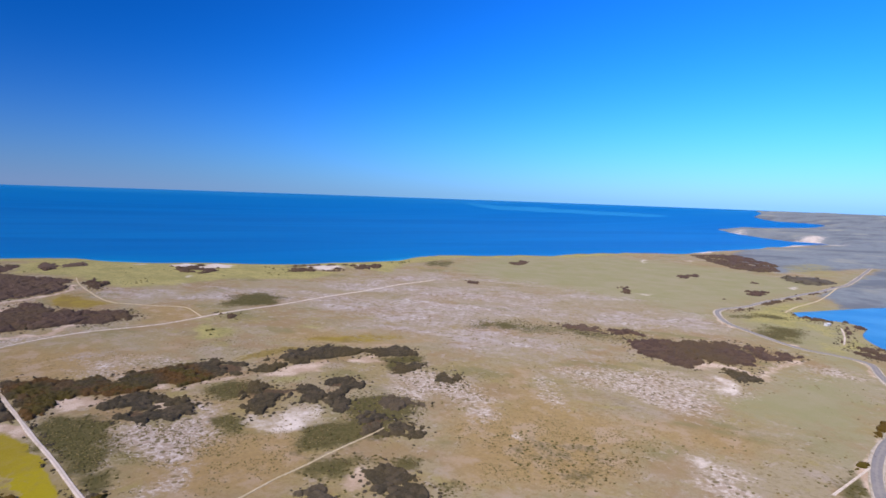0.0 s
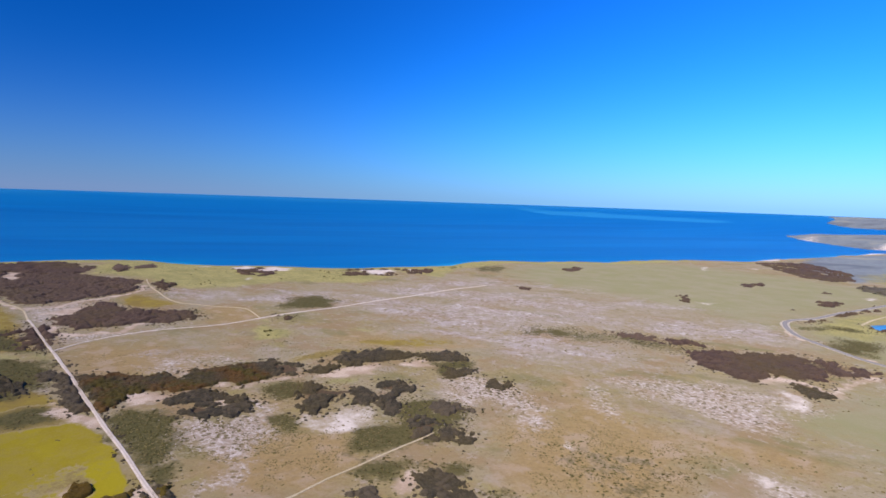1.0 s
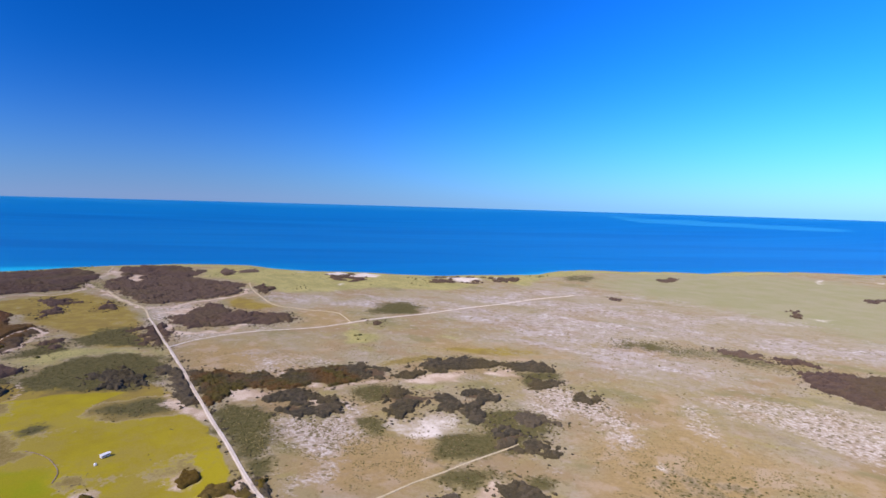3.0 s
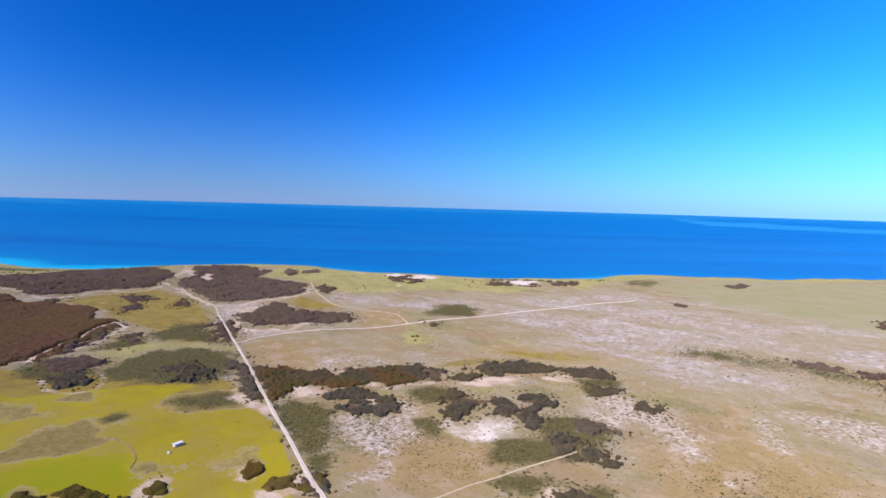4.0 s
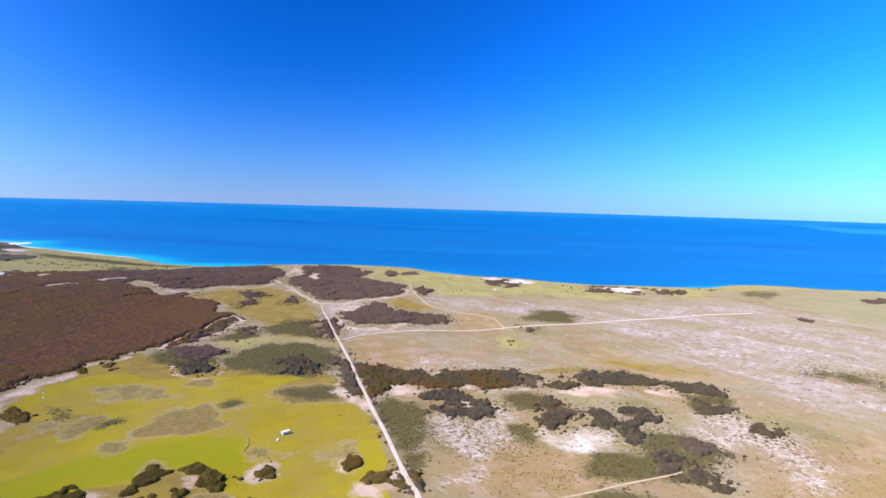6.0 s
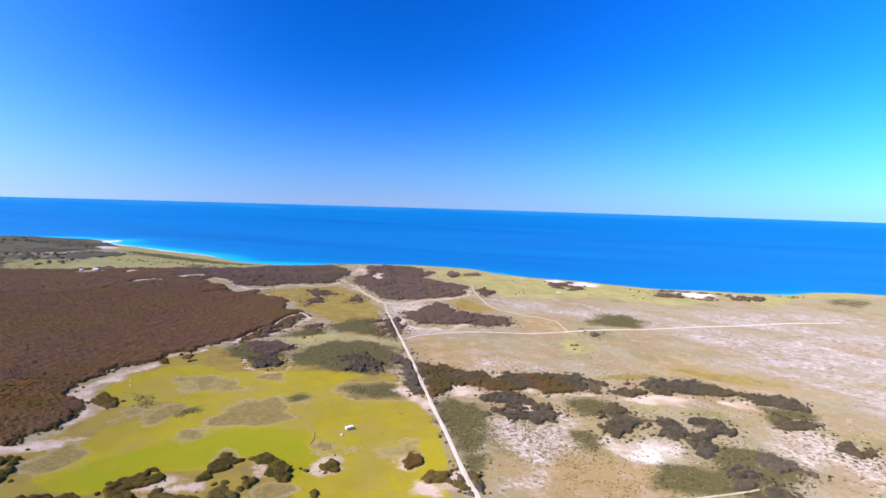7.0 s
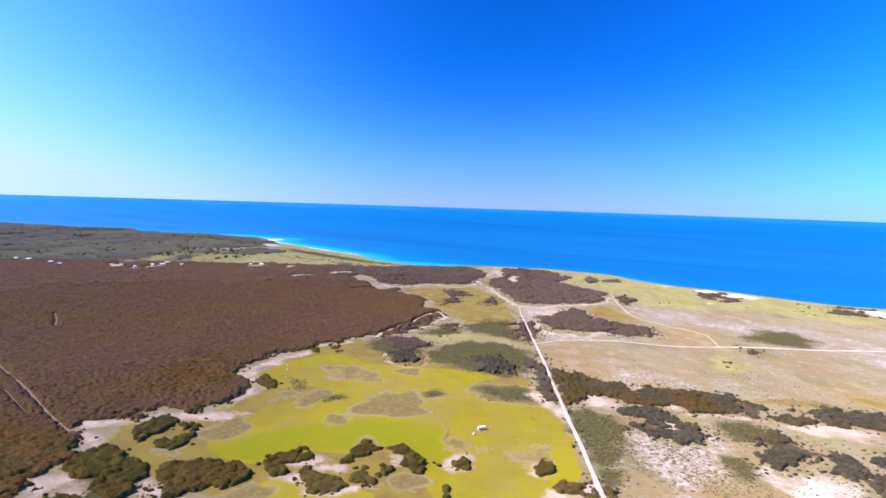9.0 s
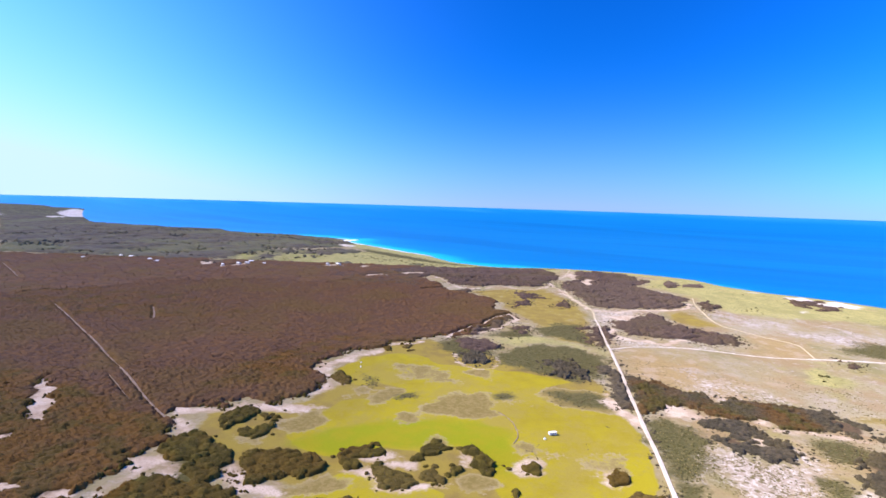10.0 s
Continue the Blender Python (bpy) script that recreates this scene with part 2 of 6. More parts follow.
def lake_material():
    m = Nodes("lagoon_water")
    n, patch = m.noise(4, 3), m.noise(60, 3)
    c = m.mix(m.ramp(patch, 0.4, 0.65), (0.045, 0.24, 0.42), (0.09, 0.33, 0.50))
    m.bump(n, 0.2, 0.3)
    return m.done(c, 0.3, 0.3)


def track_material(name, light, dark, worn):
    m = Nodes(name)
    mid, fine, grit = m.noise(9, 4), m.noise(1.6, 4, 0.6), m.noise(0.35, 3, 0.7)
    c = m.mix(m.ramp(fine, 0.38, 0.66), light, dark)
    c = m.mix(m.ramp(mid, 0.5, 0.7, 0, 0.6), c, worn)
    across = m.attr("across")                       # 0 in the middle, 1 at the rim
    crown = m.math("ADD", across, m.math("MULTIPLY", m.math("SUBTRACT", fine, 0.5), 0.6))
    c = m.mix(m.ramp(crown, 0.12, 0.3, 0.5, 0), c, worn)
    c = m.mix(m.ramp(crown, 0.74, 1.0, 0, 0.85), c, worn)
    m.bump(grit, 0.1, 0.6)
    return m.done(c, 0.95, 0.1)


def leaf_material(name, a, b, c3, dead, scale=1.0, damp=(0.1, 0.1, 0.02), rust=(0.118, 0.062, 0.009)):
    """Foliage: tint differs from bush to bush, leaf clump to leaf clump and over the land."""
    m = Nodes(name)
    tint, isle = m.attr("tint"), m.island()
    land, near = m.noise(70 * scale, 4), m.noise(16 * scale, 3)
    c = m.mix(m.ramp(m.math("ADD", tint, m.math("SUBTRACT", near, 0.5)), 0.25, 0.8), a, b)
    c = m.mix(m.ramp(land, 0.44, 0.66, 0, 0.8), c, c3)
    patchy = m.math("ADD", m.attr("damp"), m.math("MULTIPLY", m.math("SUBTRACT", m.noise(24, 4, 0.6), 0.5), 2.2))
    c = m.mix(m.math("MULTIPLY", m.ramp(patchy, 0.25, 1.15), m.ramp(m.attr("damp"), 0.02, 0.3)), c, m.mix(m.ramp(near, 0.42, 0.56), damp, rust))
    c = m.mix(m.ramp(isle, 0.72, 1.0, 0, 0.6), c, dead)
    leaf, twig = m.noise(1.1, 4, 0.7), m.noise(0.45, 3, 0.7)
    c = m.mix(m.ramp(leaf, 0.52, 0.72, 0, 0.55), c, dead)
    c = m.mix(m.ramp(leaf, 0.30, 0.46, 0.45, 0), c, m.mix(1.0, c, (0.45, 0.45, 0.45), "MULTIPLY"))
    m.bump(m.math("ADD", m.math("MULTIPLY", leaf, 0.6), m.math("MULTIPLY", twig, 0.4)), 0.5, 0.8)
    return m.done(c, 0.85, 0.06)


def plain_material(name, a, b, metres, rough, spec=0.3, metal=0.0, bump=0.01):
    m = Nodes(name)
    n, f = m.noise(metres, 4), m.noise(metres * 0.12, 3)
    c = m.mix(m.ramp(n, 0.35, 0.68), a, b)
    m.bump(f, bump, 0.5)
    return m.done(c, rough, spec, metal)


GROUND = ground_material()
SEA = sea_material()
LAKE_WATER = lake_material()
GRAVEL = track_material("limestone_gravel", (0.68, 0.60, 0.51), (0.56, 0.48, 0.39), (0.38, 0.32, 0.24))
FAINT = track_material("worn_sandy_track", (0.56, 0.47, 0.32), (0.48, 0.40, 0.25), (0.36, 0.30, 0.17))
BREAK = track_material("overgrown_firebreak", (0.34, 0.265, 0.21), (0.25, 0.185, 0.135), (0.14, 0.092, 0.058))
ASPHALT = track_material("grey_asphalt", (0.25, 0.235, 0.225), (0.21, 0.20, 0.19), (0.31, 0.285, 0.25))
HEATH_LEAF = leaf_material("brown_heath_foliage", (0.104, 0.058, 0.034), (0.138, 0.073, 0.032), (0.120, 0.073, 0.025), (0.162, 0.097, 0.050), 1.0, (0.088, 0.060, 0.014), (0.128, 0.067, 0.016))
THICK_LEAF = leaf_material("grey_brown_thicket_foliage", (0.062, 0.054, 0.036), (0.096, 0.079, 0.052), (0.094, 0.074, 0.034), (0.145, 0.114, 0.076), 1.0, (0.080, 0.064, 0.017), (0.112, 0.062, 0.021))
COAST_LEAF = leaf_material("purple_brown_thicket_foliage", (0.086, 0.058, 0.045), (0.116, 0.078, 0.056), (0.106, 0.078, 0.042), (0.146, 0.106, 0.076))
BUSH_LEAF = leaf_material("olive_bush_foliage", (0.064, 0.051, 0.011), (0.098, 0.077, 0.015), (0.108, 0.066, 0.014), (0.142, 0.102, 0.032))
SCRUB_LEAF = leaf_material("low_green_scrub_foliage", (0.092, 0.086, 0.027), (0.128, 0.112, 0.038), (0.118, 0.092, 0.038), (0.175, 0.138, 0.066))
# far foliage: lighter base colours painted to stand for haze
WOOD_LEAF = leaf_material("haze_lightened_woodland_foliage", (0.088, 0.074, 0.056), (0.122, 0.106, 0.070), (0.142, 0.140, 0.066), (0.18, 0.155, 0.105), 2.5)
TUFT_LEAF = leaf_material("dry_tussock_grass", (0.17, 0.145, 0.055), (0.24, 0.195, 0.08), (0.21, 0.16, 0.075), (0.30, 0.235, 0.125))
BARK = plain_material("grey_bark", (0.12, 0.095, 0.07), (0.20, 0.165, 0.13), 0.6, 0.9, 0.1)
ROCK = plain_material("weathered_limestone", (0.60, 0.52, 0.44), (0.45, 0.375, 0.305), 1.5, 0.95, 0.1, 0, 0.05)
WHITE_STEEL = plain_material("white_painted_steel", (0.80, 0.80, 0.78), (0.72, 0.72, 0.70), 2.0, 0.45, 0.4)
CREAM = plain_material("cream_wall", (0.60, 0.52, 0.42), (0.52, 0.45, 0.36), 2.0, 0.8)
GREY_STEEL = plain_material("galvanised_steel", (0.50, 0.51, 0.52), (0.40, 0.41, 0.42), 1.0, 0.4, 0.5, 0.6)
DARK = plain_material("dark_opening", (0.03, 0.03, 0.035), (0.05, 0.05, 0.05), 1.0, 0.8)


# ---- the plan ----
EYE_H, SEA_Z, NEAR_R, RIM_R = 120.0, -20.0, 2500.0, 4575.0
REGIONS, LINES = [], []


def region(zone, amount, outline):
    REGIONS.append((zone, amount, np.array(outline, float)))


def line(zone, width, points):
    LINES.append((zone, width, smooth_line(points)))


def smooth_line(points, step=4.0):
    """A smooth curve through the points (Catmull-Rom), stepped evenly."""
    p = np.array(points, float)
    p = np.vstack([2 * p[0] - p[1], p, 2 * p[-1] - p[-2]])
    out = []
    for i in range(1, len(p) - 2):
        a, b, c, d = p[i - 1:i + 3]
        n = max(2, int(np.hypot(*(c - b)) / step))
        s = np.linspace(0, 1, n, endpoint=False)[:, None]
        out.append(0.5 * (2 * b + (c - a) * s + (2 * a - 5 * b + 4 * c - d) * s ** 2 + (3 * b - a - 3 * c + d) * s ** 3))
    return np.vstack(out + [p[-2:-1]])


region("grove", 1, [(195, 239), (221, 262), (220, 258), (200, 241)])
region("grove", 1, [(237, 279), (255, 299), (256, 295), (231, 269)])
region("scrub", 0.9, [(169, 221), (191, 237), (193, 233), (185, 219), (168, 209)])
region("plain", 0.52, [(-89, 500), (32, 569), (167, 558), (122, 400), (46, 458), (-75, 426)])
region("olive", 1, [(-363, 135), (-380, 160), (-410, 192), (-405, 233), (-339, 259), (-253, 286), (-165, 221), (-110, 157), (-183, 83), (-285, 30), (-320, 44), (-306, 72), (-311, 98), (-337, 125)])
region("olive", 0.6, [(-627, 400), (-601, 548), (-438, 472), (-316, 357), (-349, 325), (-445, 362), (-552, 400)])
region("lime", 1, [(-361, 137), (-377, 159), (-384, 180), (-380, 204), (-341, 210), (-309, 237), (-264, 269), (-261, 236), (-244, 225), (-222, 235), (-210, 249), (-182, 238), (-156, 214), (-141, 195), (-125, 176), (-111, 156), (-155, 125), (-177, 139), (-192, 147), (-216, 142), (-219, 124), (-231, 113), (-240, 89), (-241, 82), (-251, 76), (-265, 71), (-273, 74), (-280, 86), (-277, 96), (-294, 99), (-301, 112), (-301, 128), (-290, 132), (-305, 157), (-328, 146), (-323, 131), (-335, 126)])
region("lime", 1, [(-224, 83), (-214, 95), (-200, 94), (-185, 115), (-164, 103), (-196, 44), (-219, 55), (-218, 72)])
region("coast", 0.75, [(-399, 289), (-382, 331), (-310, 350), (-296, 335), (-345, 322), (-357, 288)])
region("lime", 0.6, [(-304, 35), (-308, 45), (-290, 46), (-267, 61), (-259, 68), (-272, 65), (-280, 49)])
region("lush", 1, [(-262, 70), (-269, 96), (-264, 129), (-239, 172), (-216, 177), (-185, 149), (-216, 142), (-231, 113), (-240, 86)])
region("pasture", 0.9, [(320, 607), (456, 683), (408, 605), (432, 539), (376, 457), (339, 419), (294, 531)])
region("pasture", 0.7, [(268, 401), (311, 375), (248, 290), (183, 236), (189, 257), (177, 300), (174, 318), (218, 366)])
region("dry", 1, [(-313, 213), (-321, 225), (-310, 230), (-298, 218)])
region("dry", 1, [(-220, 58), (-224, 77), (-214, 84), (-208, 80), (-214, 61)])
region("ochre", 0.6, [(-258, 344), (-219, 438), (-198, 446), (-166, 376), (-225, 329)])
region("sand", 1, [(-145, 177), (-134, 179), (-128, 174), (-139, 168)])
region("plain", 0.54, [(4, 705), (51, 824), (123, 754), (88, 618), (25, 625)])
region("plain", 0.54, [(-79, 489), (92, 515), (136, 465), (156, 443), (102, 407), (-18, 393)])
region("plain", 0.54, [(185, 569), (275, 584), (264, 527), (206, 507)])
region("plain", 0.54, [(4, 621), (189, 655), (163, 501), (4, 502)])
region("plain", 0.54, [(-316, 618), (-273, 689), (-179, 687), (-139, 743), (4, 776), (4, 512), (-123, 516), (-164, 564), (-240, 536), (-287, 549)])
region("plain", 0.54, [(-344, 421), (-307, 430), (-246, 444), (-220, 420), (-268, 406), (-315, 384)])
region("plain", 0.54, [(-234, 414), (-187, 416), (-201, 384), (-238, 359), (-261, 377)])
region("plain", 0.54, [(-475, 635), (-385, 635), (-301, 668), (-251, 559), (-303, 557), (-352, 563)])
region("pale", 0.7, [(-454, 479), (-405, 557), (-397, 460), (-370, 421), (-336, 391), (-261, 465), (-282, 430), (-320, 379), (-350, 392)])
region("scrub", 0.9, [(-400, 241), (-407, 269), (-378, 273), (-360, 280), (-346, 262), (-349, 231), (-380, 230)])
region("scrub", 0.5, [(49, 225), (60, 239), (78, 243), (82, 229), (67, 214), (58, 218)])
region("scrub", 0.8, [(-6, 216), (4, 217), (12, 220), (15, 213), (11, 204)])
region("scrub", 0.38, [(19, 261), (52, 274), (101, 257), (93, 238), (45, 232)])
region("scrub", 0.7, [(-323, 25), (-285, 33), (-261, 50), (-243, 40), (-212, 48), (-240, -4), (-258, 13)])
region("coast", 0.95, [(-608, 768), (-584, 825), (-494, 833), (-403, 807), (-243, 833), (-149, 795), (-173, 723), (-281, 711), (-319, 637), (-372, 626), (-469, 692), (-546, 699)])
region("coast", 0.8, [(-160, 855), (-59, 1023), (-32, 1026), (-76, 813)])
region("pasture", 0.75, [(51, 1045), (265, 1166), (408, 1125), (514, 1056), (489, 862), (331, 642), (246, 611), (201, 698), (95, 804)])
region("coast", 0.8, [(-204, 449), (-177, 458), (-165, 427), (-189, 420)])
region("coast", 0.7, [(-91, 442), (-59, 446), (-61, 428)])
region("coast", 0.8, [(-104, 339), (-79, 347), (-79, 333), (-99, 328)])
region("coast", 0.8, [(-1294, 152), (-1312, 244), (-1231, 440), (-1170, 537), (-1038, 633), (-790, 483), (-737, 364), (-782, 334), (-939, 286), (-1010, 208)])
region("coast", 0.8, [(-1155, 530), (-1036, 626), (-778, 735), (-719, 680), (-863, 522), (-930, 426)])
region("coast", 0.7, [(-618, 793), (-525, 795), (-395, 805), (-362, 801), (-301, 668), (-358, 635), (-416, 632), (-450, 663)])
region("ochre", 0.8, [(-286, 522), (-256, 534), (-222, 495), (-252, 473)])
region("ochre", 0.7, [(-393, 553), (-396, 602), (-327, 550), (-316, 530), (-348, 505)])
region("ochre", 0.7, [(-134, 210), (-120, 250), (-80, 260), (-65, 239), (-74, 203), (-131, 199)])
region("ochre", 0.6, [(-299, 379), (-259, 391), (-245, 359), (-280, 355)])
region("ochre", 0.55, [(21, 287), (109, 303), (129, 269), (91, 212), (4, 207), (4, 270)])
region("hazy_moor", 0.9, [(875, 1556), (1006, 1586), (1217, 1680), (1993, 2439), (2780, 2932), (657, 679), (483, 642), (520, 737), (912, 1115), (607, 975), (641, 1223)])
region("coast", 0.9, [(-1167, 271), (-1232, 422), (-1182, 551), (-1031, 626), (-860, 523), (-892, 376), (-948, 278), (-1024, 253)])
region("sand", 0.8, [(-817, 353), (-813, 384), (-795, 372), (-798, 348)])
region("sand", 0.8, [(-828, 423), (-814, 449), (-802, 434), (-813, 418)])
region("coast", 0.75, [(362, 626), (451, 680), (506, 704), (440, 639), (401, 610), (409, 579), (355, 525), (313, 555)])
region("coast", 0.75, [(319, 447), (430, 535), (370, 454), (344, 457)])
region("ochre", 1, [(-302, 368), (-254, 384), (-176, 340), (-236, 318), (-263, 319)])
region("plain", 0.6, [(-203, 657), (-81, 772), (4, 859), (124, 759), (266, 661), (302, 535), (261, 496), (126, 509), (4, 476), (-50, 484), (-142, 543)])
region("plain", 0.6, [(4, 492), (84, 503), (152, 440), (89, 409), (4, 410)])
region("plain", 0.62, [(187, 575), (279, 531), (248, 494), (177, 517)])
region("scrub", 0.5, [(30, 531), (119, 517), (166, 483), (168, 435), (115, 462), (28, 495)])
region("ochre", 0.9, [(-122, 252), (-85, 250), (-61, 235), (-77, 206), (-98, 204)])
region("ochre", 0.8, [(4, 277), (59, 340), (115, 286), (77, 212), (4, 207)])
region("pasture", 0.8, [(4, 911), (91, 1099), (378, 1189), (554, 997), (619, 866), (806, 1061), (744, 938), (474, 698), (324, 620), (284, 550), (245, 607), (170, 701), (66, 785)])
region("pasture", 0.8, [(184, 344), (252, 385), (309, 364), (254, 297), (194, 236), (189, 252), (193, 292), (170, 302)])
region("pasture", 0.7, [(306, 594), (659, 796), (302, 355), (293, 400), (282, 499)])
region("tuft", 0.75, [(-168, 263), (-124, 295), (-96, 269), (-79, 233), (-97, 201), (-117, 200), (-135, 202)])
region("tuft", 0.6, [(-176, 340), (-67, 370), (-33, 254), (-55, 213), (-93, 249)])
region("tuft", 0.45, [(4, 368), (38, 354), (73, 282), (105, 246), (56, 211), (4, 207)])
region("tuft", 0.4, [(-305, 373), (-228, 393), (-146, 428), (-118, 364), (-176, 340), (-266, 323)])
region("damp", 0.85, [(-278, 338), (-168, 384), (-138, 321), (-180, 290), (-191, 256), (-222, 269)])
region("ochre", 0.9, [(-122, 252), (-70, 271), (-48, 228), (-69, 201), (-96, 200)])
region("damp", 1, [(-491, -115), (-434, -41), (-344, 6), (-309, 24), (-284, 28), (-230, 3), (-260, -74)])
region("damp", 0.75, [(-364, 29), (-338, 100), (-384, 133), (-437, 205), (-444, 153), (-387, 56)])
region("damp", 0.6, [(-874, -123), (-735, 59), (-571, 124), (-577, 11), (-687, -97)])
region("tuft", 0.6, [(-184, 278), (-145, 260), (-110, 268), (-91, 265), (-65, 266), (-56, 222), (-102, 197), (-122, 195)])
region("tuft", 0.4, [(-36, 327), (1, 361), (30, 314), (41, 285), (-26, 248)])
region("hazy_moor", 0.7, [(1272, 2296), (1633, 2540), (1593, 2189), (1377, 1904), (1326, 1972)])
region("heath", 1, [(-1375, -365), (-1334, -186), (-1180, -34), (-1080, 137), (-1003, 266), (-918, 343), (-831, 411), (-723, 416), (-640, 392), (-557, 410), (-481, 364), (-446, 353), (-426, 303), (-410, 278), (-405, 258), (-413, 266), (-413, 238), (-411, 202), (-398, 162), (-375, 125), (-340, 116), (-320, 100), (-313, 81), (-330, 68), (-322, 53), (-337, 33), (-323, 25), (-293, 25), (-283, 14), (-281, 2), (-267, 1), (-256, -11), (-243, -19), (-245, -76)])
region("thick", 1, [(-391, 446), (-400, 524), (-340, 498), (-297, 513), (-269, 480), (-288, 453), (-314, 443), (-343, 414)])
region("thick", 1, [(-14, 213), (-3, 219), (4, 208), (2, 199), (-11, 200)])
region("thick", 1, [(-54, 206), (-47, 211), (-41, 204), (-42, 196), (-51, 196)])
region("tuft", 0.55, [(14, 279), (69, 279), (111, 264), (102, 239), (67, 216), (44, 227), (4, 232)])
region("tuft", 0.4, [(-136, 208), (-107, 222), (-65, 239), (-65, 213), (-85, 201)])
region("tuft", 0.35, [(-184, 278), (-145, 260), (-141, 237), (-110, 212), (-122, 195), (-148, 226)])
region("tuft", 0.3, [(-234, 414), (-187, 416), (-201, 384), (-238, 359), (-261, 377)])
region("thick", 1, [(-305, 282), (-305, 301), (-287, 299), (-267, 278), (-280, 266)])
region("thick", 1, [(429, 754), (460, 748), (431, 720)])
region("thick", 1, [(139, 1021), (164, 1015), (153, 980)])
region("thick", 1, [(34, 767), (55, 753), (45, 733)])
region("thick", 1, [(-208, 503), (-190, 500), (-188, 487), (-200, 492)])
region("thick", 0.5, [(115, 512), (183, 492), (181, 471), (131, 485)])
region("grove", 1, [(-407, 189), (-405, 197), (-393, 192), (-396, 186)])
region("grove", 1, [(-403, 205), (-399, 220), (-387, 208)])
region("dry", 0.8, [(-221, 59), (-222, 67), (-225, 78), (-214, 85), (-206, 80), (-209, 75), (-212, 64)])
region("sand", 1, [(-190, 158), (-193, 165), (-187, 170), (-181, 169), (-179, 162), (-183, 157)])
region("sand", 1, [(-165, 187), (-159, 197), (-153, 190), (-158, 182)])
region("dry", 1, [(-262, 148), (-268, 152), (-275, 164), (-280, 179), (-280, 186), (-272, 187), (-276, 196), (-272, 201), (-253, 193), (-237, 185), (-243, 172), (-253, 160), (-258, 152)])
region("dry", 1, [(-264, 138), (-263, 143), (-257, 143), (-254, 137), (-256, 134)])
region("dry", 1, [(-253, 229), (-260, 243), (-249, 265), (-234, 269), (-218, 255), (-212, 250), (-223, 234), (-240, 226)])
region("dry", 1, [(-192, 129), (-191, 136), (-184, 142), (-178, 140), (-177, 131), (-180, 125), (-186, 127)])
region("dry", 1, [(-203, 166), (-206, 172), (-202, 177), (-196, 178), (-192, 174), (-195, 167)])
region("dry", 1, [(-228, 131), (-232, 138), (-224, 140), (-219, 137), (-225, 130)])
region("dry", 1, [(-299, 129), (-310, 140), (-312, 149), (-307, 156), (-299, 153), (-288, 134), (-290, 130)])
region("dry", 1, [(-283, 74), (-288, 83), (-294, 91), (-295, 97), (-280, 97), (-274, 91), (-271, 83), (-273, 76)])
region("dry", 0.56, [(-184, 185), (-182, 195), (-173, 214), (-163, 217), (-148, 197), (-153, 190), (-163, 181), (-174, 177)])
region("dry", 0.56, [(-235, 184), (-211, 183), (-191, 180), (-186, 185), (-173, 171), (-177, 165), (-195, 176), (-217, 180)])
region("dry", 0.56, [(-259, 200), (-254, 219), (-243, 216), (-239, 207), (-246, 195)])
region("dry", 0.56, [(-313, 109), (-314, 116), (-330, 126), (-325, 135), (-314, 144), (-299, 134), (-304, 129), (-299, 119), (-299, 114)])
region("dry", 0.56, [(-283, 48), (-276, 67), (-257, 69), (-259, 56), (-272, 46)])
region("scrub", 0.8, [(-256, 237), (-247, 262), (-232, 267), (-217, 252), (-225, 236), (-242, 229)])
region("tuft", 0.5, [(-203, 166), (-206, 172), (-202, 177), (-196, 178), (-192, 174), (-195, 167)])
region("tuft", 0.5, [(-276, 174), (-274, 189), (-269, 179)])
region("thick", 1, [(-257, 312), (-248, 317), (-232, 320), (-218, 319), (-211, 326), (-195, 323), (-193, 343), (-184, 354), (-170, 361), (-156, 372), (-142, 367), (-132, 368), (-126, 355), (-131, 343), (-144, 339), (-149, 330), (-157, 320), (-166, 322), (-169, 312), (-175, 306), (-180, 296), (-194, 300), (-201, 296), (-207, 292), (-204, 276), (-205, 267), (-212, 266), (-228, 283), (-246, 301)])
region("thick", 1, [(-179, 294), (-171, 304), (-158, 300), (-150, 292), (-156, 289), (-163, 285), (-170, 282)])
region("thick", 1, [(-164, 271), (-162, 283), (-156, 286), (-148, 279), (-145, 284), (-153, 293), (-150, 303), (-140, 304), (-131, 292), (-127, 277), (-131, 269), (-138, 270), (-143, 264), (-149, 264), (-158, 266)])
region("thick", 1, [(-112, 314), (-114, 329), (-106, 327), (-93, 320), (-79, 324), (-66, 318), (-62, 308), (-66, 296), (-72, 297), (-81, 310), (-86, 301), (-84, 289), (-87, 281), (-92, 278), (-100, 286)])
region("thick", 1, [(-69, 333), (-66, 341), (-59, 341), (-48, 333), (-43, 324), (-49, 318), (-49, 309), (-50, 289), (-55, 287), (-61, 301), (-63, 316), (-61, 323), (-66, 325)])
region("thick", 1, [(-33, 306), (-26, 312), (-17, 309), (-12, 298), (-17, 285), (-23, 287), (-30, 291)])
region("thick", 1, [(-39, 281), (-32, 287), (-23, 282), (-19, 277), (-25, 269), (-32, 260), (-37, 269)])
region("thick", 1, [(-25, 264), (-21, 272), (-14, 273), (-14, 266), (-20, 260)])
region("thick", 1, [(-19, 261), (-15, 269), (-8, 262), (-9, 257), (-15, 254)])
region("thick", 0.72, [(-124, 353), (-112, 368), (-115, 382), (-99, 403), (-82, 409), (-65, 407), (-48, 409), (-30, 412), (-20, 409), (-17, 397), (-32, 390), (-42, 390), (-57, 391), (-68, 382), (-81, 380), (-95, 368), (-106, 353), (-117, 347)])
region("thick", 1, [(-36, 365), (-31, 377), (-22, 374), (-11, 380), (-4, 362), (-14, 362), (-23, 359), (-29, 359)])
region("thick", 1, [(1, 348), (6, 352), (10, 340), (6, 333)])
